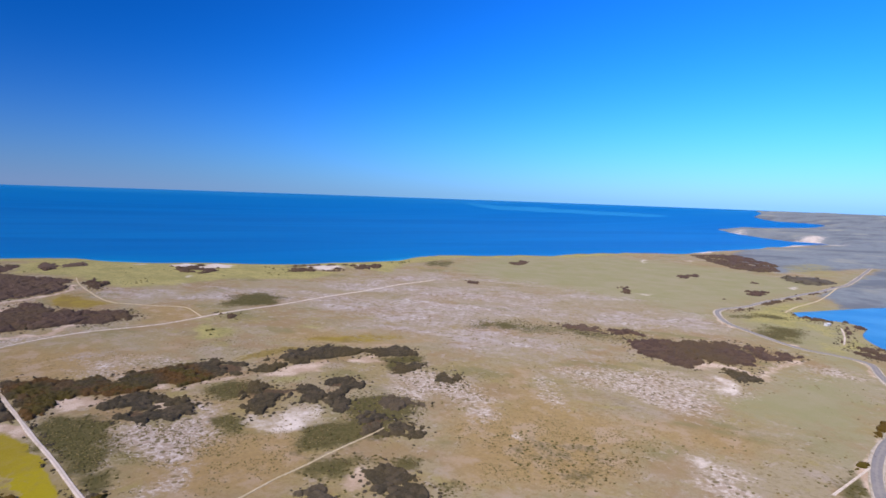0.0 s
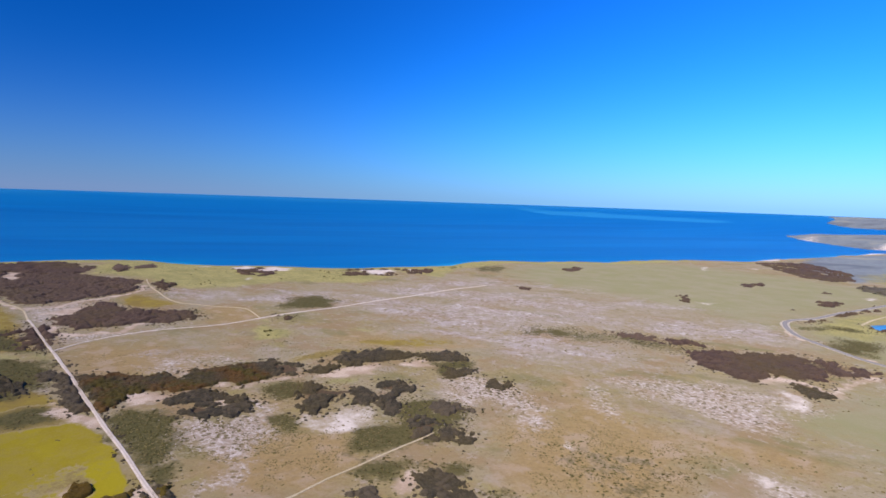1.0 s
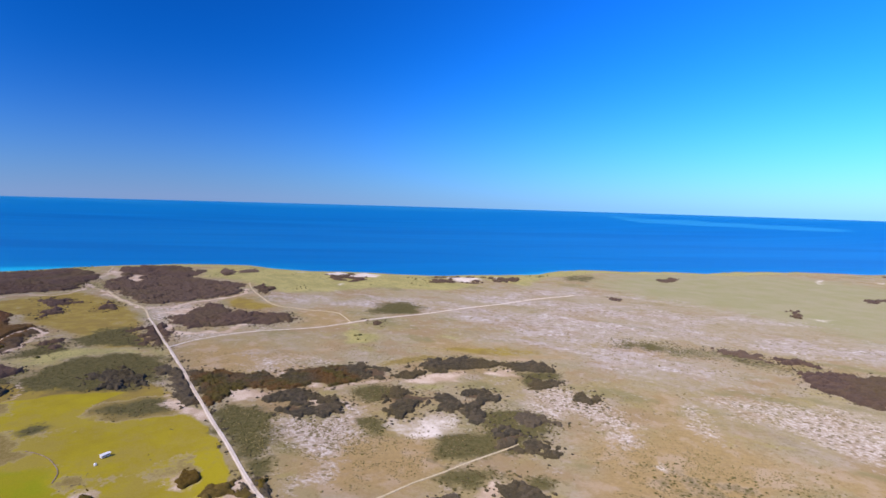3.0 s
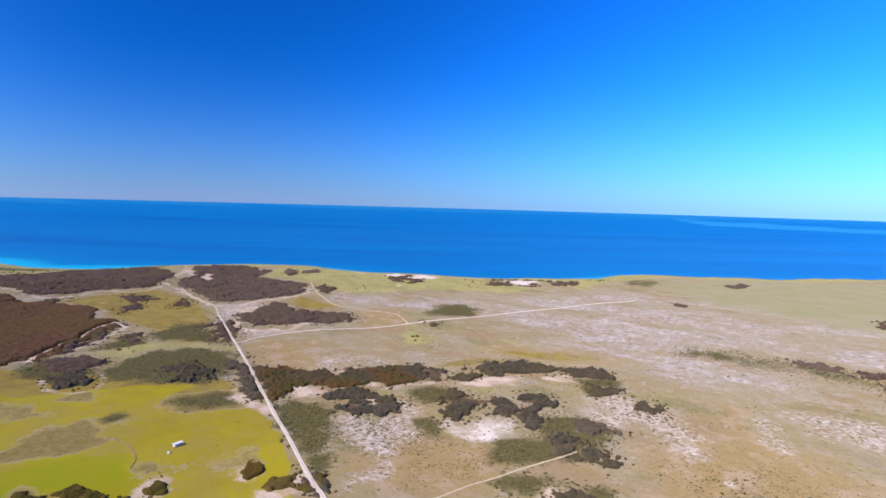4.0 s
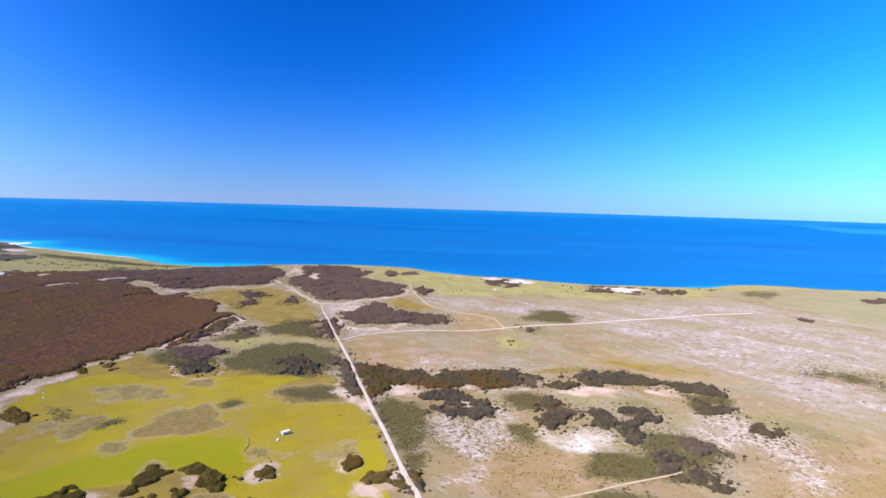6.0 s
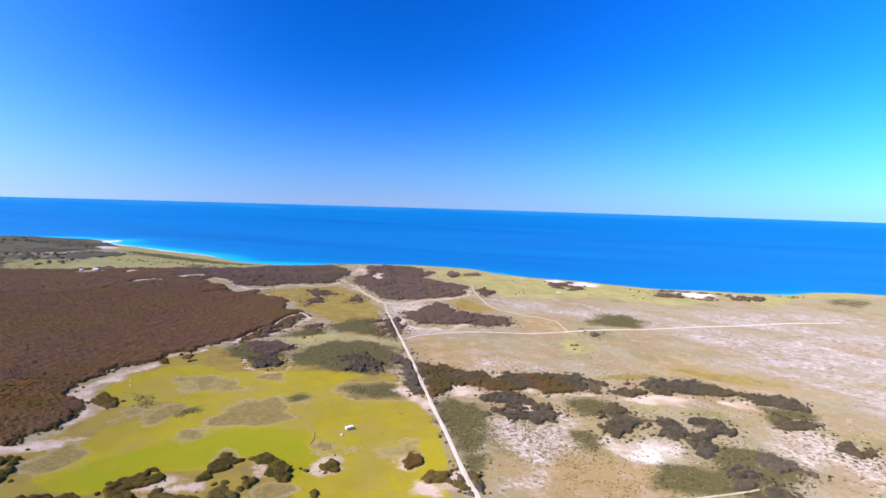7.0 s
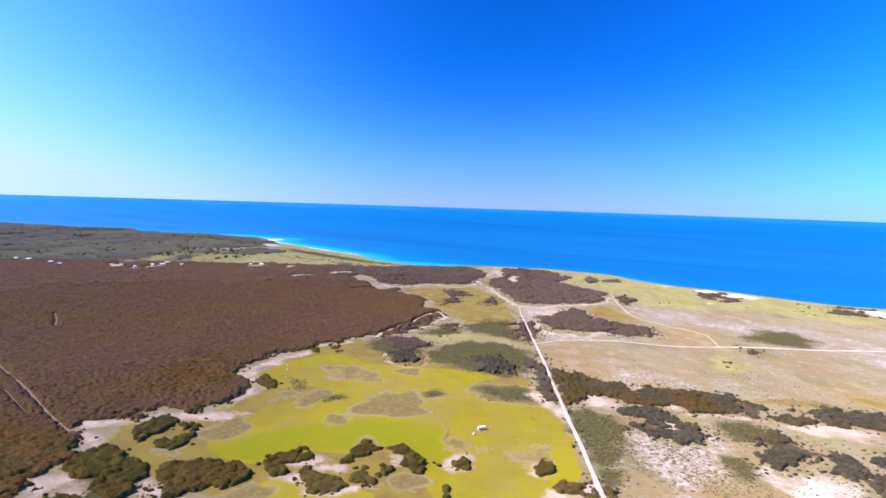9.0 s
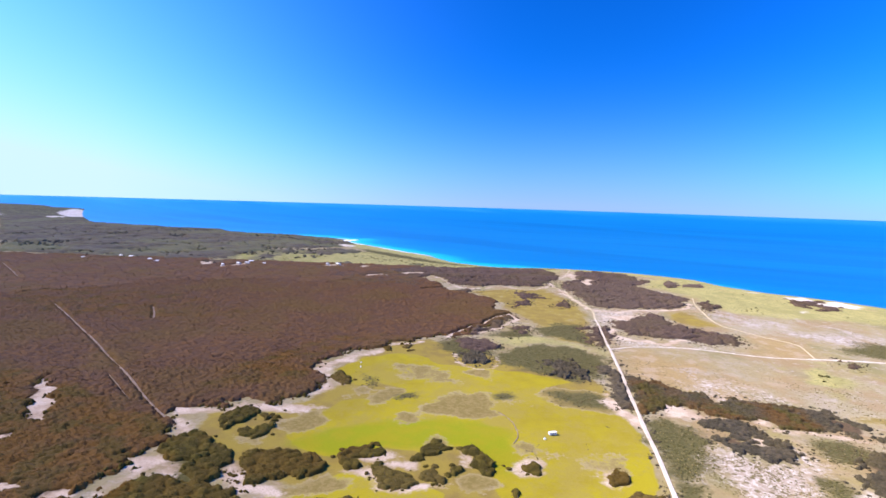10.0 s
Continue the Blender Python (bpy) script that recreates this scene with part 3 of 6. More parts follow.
region("thick", 1, [(11, 346), (15, 353), (17, 344), (13, 337)])
region("thick", 1, [(-12, 301), (-7, 300), (-8, 294)])
region("thick", 1, [(-27, 223), (-22, 228), (-14, 227), (-7, 224), (-6, 217), (-24, 212)])
region("thick", 1, [(-280, 310), (-283, 326), (-258, 312), (-238, 294), (-217, 271), (-219, 262), (-240, 280)])
region("thick", 1, [(-131, 192), (-129, 196), (-122, 194), (-117, 187), (-126, 185)])
region("scrub", 1, [(-66, 250), (-65, 267), (-48, 275), (-44, 289), (-38, 275), (-34, 259), (-42, 247), (-54, 239), (-61, 239)])
region("scrub", 1, [(-47, 225), (-45, 234), (-34, 237), (-31, 230), (-37, 219), (-43, 220)])
region("scrub", 1, [(-20, 235), (-14, 242), (-4, 239), (-8, 230), (-17, 229)])
region("scrub", 1, [(-110, 275), (-107, 282), (-99, 278), (-93, 262), (-100, 256)])
region("scrub", 1, [(-137, 319), (-115, 331), (-108, 315), (-117, 300), (-129, 304)])
region("scrub", 1, [(-195, 255), (-198, 272), (-173, 272), (-157, 263), (-150, 240), (-137, 209), (-145, 212), (-162, 224), (-182, 240)])
region("scrub", 1, [(-143, 209), (-135, 219), (-129, 211), (-130, 201), (-136, 201)])
region("scrub", 1, [(-41, 384), (-17, 397), (-8, 383), (-22, 376), (-35, 360)])
region("scrub", 1, [(-49, 305), (-40, 305), (-33, 299), (-35, 288), (-42, 286), (-48, 293)])
region("sand", 1, [(-209, 291), (-193, 298), (-178, 294), (-176, 283), (-186, 284), (-195, 279)])
region("sand", 1, [(-156, 286), (-150, 292), (-148, 285)])
region("sand", 1, [(-169, 313), (-166, 321), (-157, 317), (-148, 329), (-125, 344), (-119, 343), (-143, 326), (-154, 314)])
region("sand", 1, [(-111, 342), (-91, 372), (-77, 379), (-76, 357), (-92, 343)])
region("sand", 1, [(-60, 378), (-44, 392), (-40, 374), (-49, 368)])
region("sand", 1, [(-36, 218), (-30, 228), (-26, 221), (-26, 211), (-33, 210)])
region("sand", 1, [(-239, 272), (-219, 262), (-202, 253), (-196, 245), (-212, 250), (-231, 259)])
region("dune", 0.55, [(-99, 283), (-90, 279), (-82, 288), (-85, 302), (-81, 311), (-73, 298), (-63, 299), (-57, 282), (-49, 281), (-54, 276), (-67, 261), (-77, 255), (-92, 263), (-101, 266)])
region("pale", 0.85, [(-152, 252), (-148, 264), (-131, 267), (-117, 275), (-108, 264), (-105, 250), (-111, 238), (-101, 211), (-106, 201), (-114, 220), (-129, 230), (-143, 237)])
region("pale", 0.85, [(-137, 298), (-124, 298), (-113, 279), (-119, 271)])
region("pale", 0.85, [(-33, 353), (-11, 365), (2, 352), (20, 345), (30, 320), (35, 315), (28, 309), (30, 288), (22, 286), (12, 308), (2, 323), (-8, 306), (-11, 286), (-19, 275), (-15, 297), (-25, 316)])
region("pale", 0.55, [(-242, 357), (-187, 381), (-160, 371), (-176, 359), (-217, 335)])
region("pale", 0.55, [(-123, 193), (-116, 207), (-101, 207), (-108, 190), (-118, 187)])
region("pale", 0.55, [(-175, 272), (-155, 267), (-141, 243), (-139, 222), (-155, 239)])
region("pale", 0.55, [(-16, 278), (-8, 296), (-2, 301), (-10, 282)])
region("tuft", 0.8, [(-206, 270), (-163, 275), (-147, 262), (-108, 264), (-97, 212), (-119, 198), (-133, 202), (-166, 228)])
region("tuft", 0.8, [(-32, 252), (-8, 254), (-1, 220), (-6, 218)])
region("heath", 1, [(-1329, -187), (-1293, -131), (-1237, -83), (-1175, -45), (-1174, -1), (-1125, 33), (-1058, 74), (-1026, 124), (-975, 180), (-954, 251), (-937, 307), (-875, 346), (-848, 407), (-878, 503)])
region("heath", 1, [(-651, 365), (-619, 382), (-586, 370), (-560, 371), (-553, 388), (-573, 405), (-543, 415), (-514, 377), (-493, 367), (-477, 372), (-463, 351), (-452, 321), (-435, 296), (-409, 260)])
region("thick", 1, [(-922, 302), (-842, 353), (-866, 427), (-878, 503), (-849, 598), (-779, 679), (-722, 675), (-666, 622), (-640, 582), (-614, 553), (-616, 516), (-644, 486), (-647, 447), (-677, 427), (-727, 443), (-779, 453), (-750, 415), (-661, 366), (-691, 342), (-742, 294)])
region("thick", 1, [(-634, 598), (-644, 644), (-728, 732), (-708, 767), (-670, 784), (-602, 746), (-569, 693), (-520, 671), (-479, 672), (-447, 656), (-423, 610), (-414, 577), (-433, 539), (-452, 502), (-466, 496), (-510, 519), (-574, 555)])
region("sand", 1, [(-670, 628), (-692, 670), (-646, 640), (-644, 644), (-731, 721), (-734, 713), (-705, 679)])
region("sand", 1.4, [(-621, 636), (-642, 670), (-602, 636), (-592, 614)])
region("sand", 1.4, [(-416, 463), (-389, 468), (-405, 505), (-417, 491)])
region("thick", 1, [(-407, 281), (-410, 296), (-417, 326), (-452, 362), (-466, 367), (-441, 320), (-422, 292)])
region("thick", 1, [(-397, 253), (-398, 271), (-378, 281), (-363, 275), (-362, 258), (-378, 249)])
region("thick", 1, [(-365, 236), (-370, 258), (-346, 254), (-332, 247), (-323, 231), (-331, 227), (-350, 231)])
region("thick", 1, [(-377, 406), (-375, 420), (-350, 408), (-338, 393), (-320, 367), (-315, 352), (-328, 360), (-352, 382)])
region("thick", 0.9, [(-382, 394), (-385, 410), (-358, 390), (-329, 357), (-331, 352), (-358, 370)])
region("thick", 1, [(-620, 392), (-623, 426), (-605, 420), (-601, 391)])
region("thick", 1, [(-574, 462), (-576, 483), (-536, 475), (-537, 451)])
region("thick", 1, [(-515, 413), (-525, 438), (-501, 428), (-498, 408)])
region("thick", 1, [(-482, 455), (-502, 484), (-479, 473), (-465, 452)])
region("thick", 1, [(-401, 328), (-406, 350), (-384, 332), (-385, 319)])
region("scrub", 1, [(-395, 347), (-410, 391), (-389, 401), (-349, 368), (-327, 352), (-350, 348), (-370, 333)])
region("scrub", 1, [(-402, 293), (-409, 331), (-386, 338), (-374, 323), (-391, 297)])
region("scrub", 1, [(-343, 267), (-351, 282), (-349, 314), (-330, 328), (-305, 335), (-279, 319), (-263, 296), (-265, 270), (-287, 259), (-310, 247), (-321, 247)])
region("coast", 0.85, [(-380, 301), (-367, 330), (-344, 342), (-315, 343), (-333, 331), (-352, 316), (-357, 287), (-371, 282)])
region("thick", 0.8, [(-299, 276), (-305, 298), (-283, 294), (-272, 300), (-263, 279), (-272, 267)])
region("thick", 0.6, [(-722, 724), (-682, 797), (-581, 748), (-569, 693), (-624, 664)])
region("thick", 1, [(-556, 746), (-556, 781), (-523, 737), (-525, 716)])
region("thick", 1, [(-419, 631), (-424, 648), (-394, 643), (-385, 601)])
region("wood", 0.72, [(-3678, -510), (-2917, -212), (-2459, -1), (-2226, 176), (-2083, 347), (-1913, 504), (-1700, 631), (-1432, 548), (-1310, 428), (-1300, 316), (-1163, 215), (-1115, 145), (-1142, 43), (-1257, -75), (-1353, -190)])
region("clear", 0.8, [(-1281, 139), (-1332, 162), (-1286, 177), (-1251, 154)])
region("clear", 0.75, [(-1166, 205), (-1230, 251), (-1153, 256), (-1075, 219), (-1062, 192)])
region("clear", 0.6, [(-1089, 243), (-1189, 313), (-1173, 383), (-1081, 402), (-987, 323), (-1024, 260)])
region("coast", 0.95, [(-1147, 375), (-1233, 458), (-1262, 528), (-1215, 598), (-1084, 621), (-997, 628), (-925, 652), (-942, 593), (-942, 527), (-928, 446), (-944, 395), (-1006, 374)])
region("clear", 0.7, [(-1061, 129), (-1111, 160), (-1105, 184), (-1047, 179), (-1004, 140)])
region("clear", 0.6, [(-1249, -43), (-1263, -1), (-1213, 13), (-1200, -19)])
region("sand", 1, [(-922, 386), (-943, 408), (-910, 397), (-897, 380)])
region("sand", 1.4, [(-807, 348), (-797, 377), (-785, 372), (-795, 343)])
region("sand", 1.4, [(-814, 415), (-811, 448), (-798, 441), (-801, 410)])
region("sand", 1.4, [(-1067, 141), (-1045, 153), (-1022, 138)])
region("sand", 1.4, [(-960, 349), (-966, 362), (-941, 352), (-944, 343)])
region("sand", 1.4, [(-957, 329), (-962, 342), (-938, 332), (-941, 323)])
region("sand", 1.4, [(-1013, 199), (-1019, 210), (-994, 204), (-996, 196)])
region("sand", 1.4, [(-1008, 184), (-1014, 194), (-990, 189), (-992, 181)])
region("sand", 1.4, [(-999, 157), (-1005, 167), (-981, 162), (-983, 155)])
region("dune", 0.6, [(-1756, 628), (-1624, 612), (-1579, 581), (-1704, 594)])
region("wood", 1, [(-1727, 637), (-1697, 665), (-1574, 624), (-1555, 586)])
region("dune", 1.5, [(-1512, 570), (-1551, 615), (-1467, 587), (-1451, 559)])
region("dune", 1.5, [(-3434, -230), (-3640, -207), (-3658, -141), (-3216, -124), (-3125, -172)])
region("dune", 1.5, [(-3883, -193), (-3937, -145), (-3819, -141), (-3806, -184)])
region("dune", 1.5, [(-3117, -433), (-3092, -374), (-3009, -364), (-2995, -416)])
region("dune", 1.5, [(-2996, -250), (-3051, -204), (-2922, -192), (-2913, -232)])
region("dune", 1.5, [(-403, 812), (-409, 866), (-382, 843), (-379, 799)])
region("dune", 1.5, [(-351, 801), (-369, 876), (-332, 855), (-323, 812)])
region("dune", 0.9, [(-337, 719), (-335, 729), (-328, 714), (-332, 710)])
region("dune", 0.58, [(-225, 852), (-215, 878), (-188, 873), (-160, 877), (-157, 838), (-179, 831), (-209, 838)])
region("dune", 1.5, [(-465, 817), (-459, 835), (-450, 813)])
region("thick", 0.62, [(-403, 812), (-395, 849), (-355, 823), (-328, 823), (-321, 772), (-331, 733), (-364, 754)])
region("scrub", 0.66, [(-254, 863), (-230, 871), (-204, 835), (-164, 838), (-171, 798), (-217, 822), (-238, 824)])
region("thick", 1, [(-421, 637), (-427, 668), (-395, 648), (-397, 620)])
region("thick", 1, [(-564, 756), (-574, 792), (-537, 752), (-538, 731)])
region("thick", 0.9, [(-539, 772), (-536, 809), (-511, 780), (-516, 753)])
region("scrub", 0.75, [(-226, 541), (-234, 600), (-224, 628), (-196, 626), (-171, 598), (-169, 562), (-188, 546), (-210, 533)])
region("ochre", 1, [(-289, 533), (-272, 544), (-243, 526), (-219, 492), (-230, 473), (-248, 473)])
region("ochre", 0.8, [(-406, 562), (-388, 580), (-355, 556), (-324, 545), (-333, 523), (-369, 523)])
region("coast", 0.62, [(-207, 444), (-202, 464), (-179, 457), (-166, 443), (-168, 423), (-186, 422)])
region("coast", 0.58, [(-129, 474), (-116, 485), (-97, 474), (-91, 457), (-114, 459)])
region("coast", 0.6, [(-92, 427), (-84, 443), (-75, 439), (-72, 427), (-84, 417)])
region("ochre", 0.9, [(-282, 359), (-266, 383), (-237, 374), (-227, 335), (-239, 315), (-259, 327)])
region("coast", 0.6, [(-126, 432), (-100, 439), (-62, 437), (-61, 427), (-96, 421), (-123, 423)])
region("coast", 0.6, [(-80, 518), (-65, 530), (-52, 517), (-67, 505)])
region("scrub", 0.6, [(13, 497), (46, 518), (87, 539), (83, 514), (113, 500), (85, 488), (38, 485)])
region("scrub", 0.62, [(-44, 937), (-21, 993), (21, 988), (45, 954), (19, 902), (-28, 897)])
region("thick", 0.8, [(129, 985), (157, 1001), (157, 977), (129, 961)])
region("pale", 0.8, [(66, 348), (73, 357), (78, 334), (77, 299), (69, 302), (66, 318)])
region("pale", 0.9, [(13, 309), (19, 308), (29, 287), (23, 285), (16, 296)])
region("dune", 0.7, [(37, 267), (41, 271), (46, 265), (39, 261)])
region("pale", 0.9, [(118, 250), (123, 249), (132, 238), (134, 219), (136, 214), (118, 213), (119, 227), (120, 242)])
region("dune", 0.7, [(120, 249), (126, 247), (133, 235), (127, 232), (122, 238)])
region("dune", 0.7, [(176, 266), (182, 267), (189, 258), (181, 258)])
region("pale", 0.62, [(81, 377), (117, 383), (148, 380), (171, 376), (185, 363), (203, 341), (197, 333), (173, 325), (160, 293), (150, 298), (137, 304), (122, 310), (115, 327), (96, 335), (89, 350)])
region("dune", 0.6, [(187, 384), (204, 370), (202, 340), (189, 334), (179, 343)])
region("pale", 0.55, [(261, 392), (300, 406), (311, 381), (298, 361), (287, 370), (263, 376)])
region("thick", 0.78, [(163, 467), (178, 461), (218, 463), (254, 456), (279, 443), (290, 423), (269, 418), (245, 408), (234, 396), (234, 386), (226, 388), (222, 397), (215, 408), (211, 413), (202, 399), (186, 388), (178, 403), (165, 413), (157, 434)])
region("thick", 1, [(207, 393), (219, 400), (222, 388), (219, 367), (209, 359), (210, 378)])
region("sand", 1, [(193, 394), (211, 407), (222, 397), (226, 382), (230, 378), (252, 398), (273, 414), (280, 415), (245, 387), (222, 367), (221, 372), (219, 392), (211, 396), (194, 386)])
region("thick", 0.5, [(340, 618), (383, 648), (466, 714), (543, 771), (603, 821), (595, 805), (525, 746), (455, 696), (375, 633), (334, 605)])
region("thick", 0.55, [(423, 564), (427, 564), (380, 495), (360, 470), (364, 481)])
region("thick", 0.55, [(395, 603), (407, 582), (428, 570), (435, 543), (425, 535), (416, 560), (394, 572)])
region("thick", 0.55, [(354, 452), (376, 465), (382, 455), (357, 424), (351, 432)])
region("scrub", 0.7, [(300, 522), (333, 541), (361, 531), (350, 499), (322, 472), (300, 477), (293, 500)])
region("scrub", 0.8, [(313, 579), (353, 596), (380, 589), (376, 572), (344, 570), (310, 562)])
region("coast", 0.6, [(326, 604), (377, 637), (424, 658), (425, 638), (392, 602), (347, 595)])
region("coast", 0.6, [(307, 557), (363, 570), (404, 561), (390, 517), (367, 493), (354, 504), (361, 540), (317, 543)])
region("coast", 0.6, [(332, 479), (361, 485), (355, 462), (343, 434), (326, 435), (315, 447)])
region("thick", 0.7, [(582, 1257), (700, 1294), (690, 1141), (666, 1063), (625, 1006), (572, 978), (550, 1033), (554, 1131)])
region("wood", 1, [(587, 927), (627, 936), (634, 876), (605, 848), (560, 828), (566, 879)])
region("clear", 0.5, [(678, 1101), (793, 1189), (835, 1143), (722, 958), (660, 900), (637, 952), (631, 1007)])
region("thick", 0.9, [(414, 729), (444, 747), (447, 727), (423, 718)])
region("thick", 0.9, [(356, 679), (366, 680), (360, 661), (352, 660)])
region("thick", 0.9, [(251, 745), (258, 746), (255, 698), (246, 697)])
region("thick", 0.9, [(387, 880), (428, 909), (429, 890), (389, 863)])
region("thick", 0.9, [(482, 838), (499, 853), (488, 834)])
region("dune", 0.9, [(418, 1141), (429, 1145), (402, 1061), (395, 1059)])
region("dune", 0.8, [(265, 709), (280, 703), (269, 689)])
region("dune", 0.9, [(520, 804), (538, 813), (527, 791), (510, 783)])
region("dune", 0.8, [(509, 1148), (527, 1133), (506, 1099)])
region("dune", 0.8, [(1320, 2620), (1500, 2641), (1354, 2381), (1342, 2499)])
region("dune", 0.8, [(1363, 2158), (1627, 2383), (1567, 2232), (1428, 2032), (1333, 2043)])
region("dune", 1.5, [(1368, 1940), (1499, 2060), (1336, 1824), (1264, 1760)])
region("dune", 1.5, [(1066, 1689), (1205, 1815), (1151, 1720), (1040, 1629)])
region("dune", 1.5, [(649, 1394), (710, 1470), (690, 1394), (648, 1355)])
region("dune", 1.5, [(2145, 3081), (2149, 3019), (2050, 2921)])
region("hazy_moor", 0.8, [(1361, 2352), (1623, 2533), (1733, 2502), (1627, 2245), (1465, 2080), (1382, 2153)])
region("slick", 1.0, [(139, 4277), (377, 4219), (748, 4098), (1264, 3863), (1604, 3633), (1380, 3540), (1013, 3671), (654, 3792), (351, 3917)])
region("scrub", 1, [(-1384, 579), (-1232, 607), (-1035, 651), (-956, 689), (-996, 627), (-1145, 564), (-1263, 536)])
region("wood", 0.55, [(-1040, 135), (-1276, 236), (-1315, 320), (-1265, 413), (-1311, 487), (-1242, 519), (-1151, 428), (-1057, 346), (-1002, 264), (-1008, 186)])
region("wood", 0.8, [(-1172, 345), (-1187, 388), (-1114, 383), (-1081, 336)])
region("wood", 0.9, [(-1001, 370), (-986, 389), (-935, 371), (-940, 355)])
region("wood", 0.9, [(-935, 491), (-964, 528), (-926, 520), (-906, 492)])
region("grove", 1, [(-239, 88), (-239, 94), (-241, 98), (-238, 106), (-232, 109), (-227, 111), (-225, 109), (-228, 101), (-228, 97), (-220, 97), (-221, 90), (-224, 85), (-232, 87)])
region("grove", 1, [(-222, 102), (-219, 105), (-216, 104), (-217, 100)])
region("grove", 1, [(-216, 97), (-216, 103), (-211, 106), (-205, 110), (-198, 111), (-194, 108), (-196, 99), (-200, 94), (-207, 96)])
region("grove", 1, [(-202, 113), (-205, 122), (-199, 124), (-192, 122), (-190, 116), (-194, 111)])
region("grove", 1, [(-198, 124), (-202, 132), (-199, 135), (-195, 134), (-194, 127), (-195, 123)])
region("grove", 1, [(-220, 124), (-229, 133), (-227, 138), (-216, 136), (-213, 132), (-216, 124)])
region("grove", 1, [(-214, 140), (-215, 147), (-209, 151), (-205, 149), (-196, 149), (-193, 143), (-198, 139), (-203, 145), (-207, 141)])
region("grove", 1, [(-193, 141), (-191, 145), (-187, 142), (-189, 139)])
region("grove", 1, [(-189, 159), (-188, 167), (-185, 168), (-180, 162), (-182, 157), (-185, 156)])
region("grove", 1, [(-216, 117), (-216, 121), (-212, 121), (-212, 116)])
region("grove", 1, [(-257, 51), (-256, 60), (-255, 68), (-248, 75), (-239, 80), (-233, 80), (-227, 74), (-227, 68), (-231, 63), (-226, 60), (-226, 53), (-231, 49), (-246, 50)])
region("grove", 1, [(-299, 46), (-308, 50), (-311, 56), (-314, 64), (-306, 69), (-295, 65), (-292, 57), (-289, 48)])
region("grove", 1, [(-284, 53), (-287, 60), (-278, 61), (-273, 59), (-277, 54)])
region("grove", 1, [(-284, 62), (-288, 74), (-279, 72), (-274, 63)])
region("grove", 1, [(-299, 68), (-299, 76), (-292, 77), (-290, 69)])
region("grove", 1, [(-278, 18), (-289, 24), (-290, 33), (-274, 40), (-261, 48), (-254, 49), (-245, 40), (-239, 35), (-241, 27), (-251, 21), (-257, 24), (-265, 17)])
region("grove", 1, [(-244, -7), (-247, -2), (-252, 6), (-252, 15), (-244, 20), (-237, 35), (-229, 41), (-218, 45), (-212, 43), (-239, -7)])
region("grove", 1, [(-350, 125), (-356, 133), (-341, 132), (-330, 124), (-334, 121)])
region("grove", 1, [(-171, 138), (-172, 144), (-168, 144), (-164, 139), (-166, 136)])
region("grove", 1, [(-205, 65), (-207, 69), (-203, 72), (-199, 72)])
region("grove", 1, [(-201, 75), (-205, 80), (-198, 82), (-195, 79), (-197, 75)])
region("grove", 1, [(-162, 187), (-163, 194), (-158, 195), (-153, 191), (-155, 184)])
region("grove", 1, [(-145, 178), (-146, 184), (-144, 190), (-137, 196), (-133, 188), (-137, 177)])
region("grove", 1, [(-129, 189), (-129, 194), (-125, 192), (-123, 187), (-125, 185)])
region("grove", 1, [(-126, 194), (-126, 197), (-122, 194), (-122, 190)])
region("sand", 0.9, [(-160, 181), (-156, 186), (-153, 192), (-150, 191), (-151, 184)])
region("sand", 1, [(-138, 177), (-133, 188), (-137, 198), (-130, 190), (-121, 190), (-125, 182)])
line("sandline", 4, [(-766, 448), (-700, 431), (-657, 420), (-623, 440), (-627, 473), (-591, 496), (-601, 542), (-635, 579)])
line("sandline", 4.5, [(-625, 571), (-587, 550), (-541, 523), (-494, 495), (-454, 478)])
line("sandline", 7, [(-452, 475), (-434, 492), (-423, 527), (-405, 570), (-419, 620)])
line("sandline", 6, [(-373, 425), (-337, 397), (-319, 416), (-304, 424), (-307, 447)])
line("sandline", 5, [(-406, 258), (-438, 308), (-470, 366)])
line("sandline", 5, [(-470, 366), (-446, 355), (-424, 334), (-411, 293)])
line("sandline", 2.5, [(-367, 231), (-336, 222), (-318, 227), (-318, 242), (-338, 264)])
line("sandline", 4, [(-655, 367), (-652, 402), (-652, 418)])
region("sand", 1, [(-312, 24), (-315, 28), (-305, 31), (-295, 31), (-291, 26), (-300, 25)])
region("sand", 1.2, [(-332, 30), (-335, 33), (-325, 37), (-320, 50), (-316, 52), (-318, 38), (-319, 31), (-327, 30)])
region("sand", 1.2, [(-314, 52), (-319, 59), (-328, 66), (-319, 68), (-308, 78), (-308, 82), (-301, 80), (-304, 71), (-315, 64), (-312, 56)])
region("sand", 1, [(-268, 1), (-278, 6), (-278, 10), (-272, 16), (-264, 16), (-260, 12), (-260, 6), (-261, 1)])
region("sand", 0.9, [(-246, -11), (-254, -7), (-257, -1), (-259, 6), (-256, 7), (-253, 0), (-248, -5), (-241, -7)])
region("sand", 1.2, [(-256, 14), (-258, 17), (-257, 22), (-250, 19), (-249, 15)])
region("sand", 1, [(-242, 39), (-248, 45), (-251, 49), (-239, 49), (-231, 48), (-234, 44), (-237, 40)])
region("sand", 1.2, [(-232, 43), (-227, 49), (-221, 56), (-218, 58), (-220, 52), (-225, 44), (-229, 41)])
region("sand", 1.1, [(-350, -38), (-370, -42), (-393, -39), (-420, -39), (-429, -37), (-418, -34), (-395, -31), (-381, -34), (-368, -31), (-346, -34)])
region("sand", 1.3, [(-331, -49), (-333, -44), (-328, -44), (-325, -48)])
region("sand", 1.3, [(-276, -41), (-271, -34), (-267, -33), (-271, -41)])
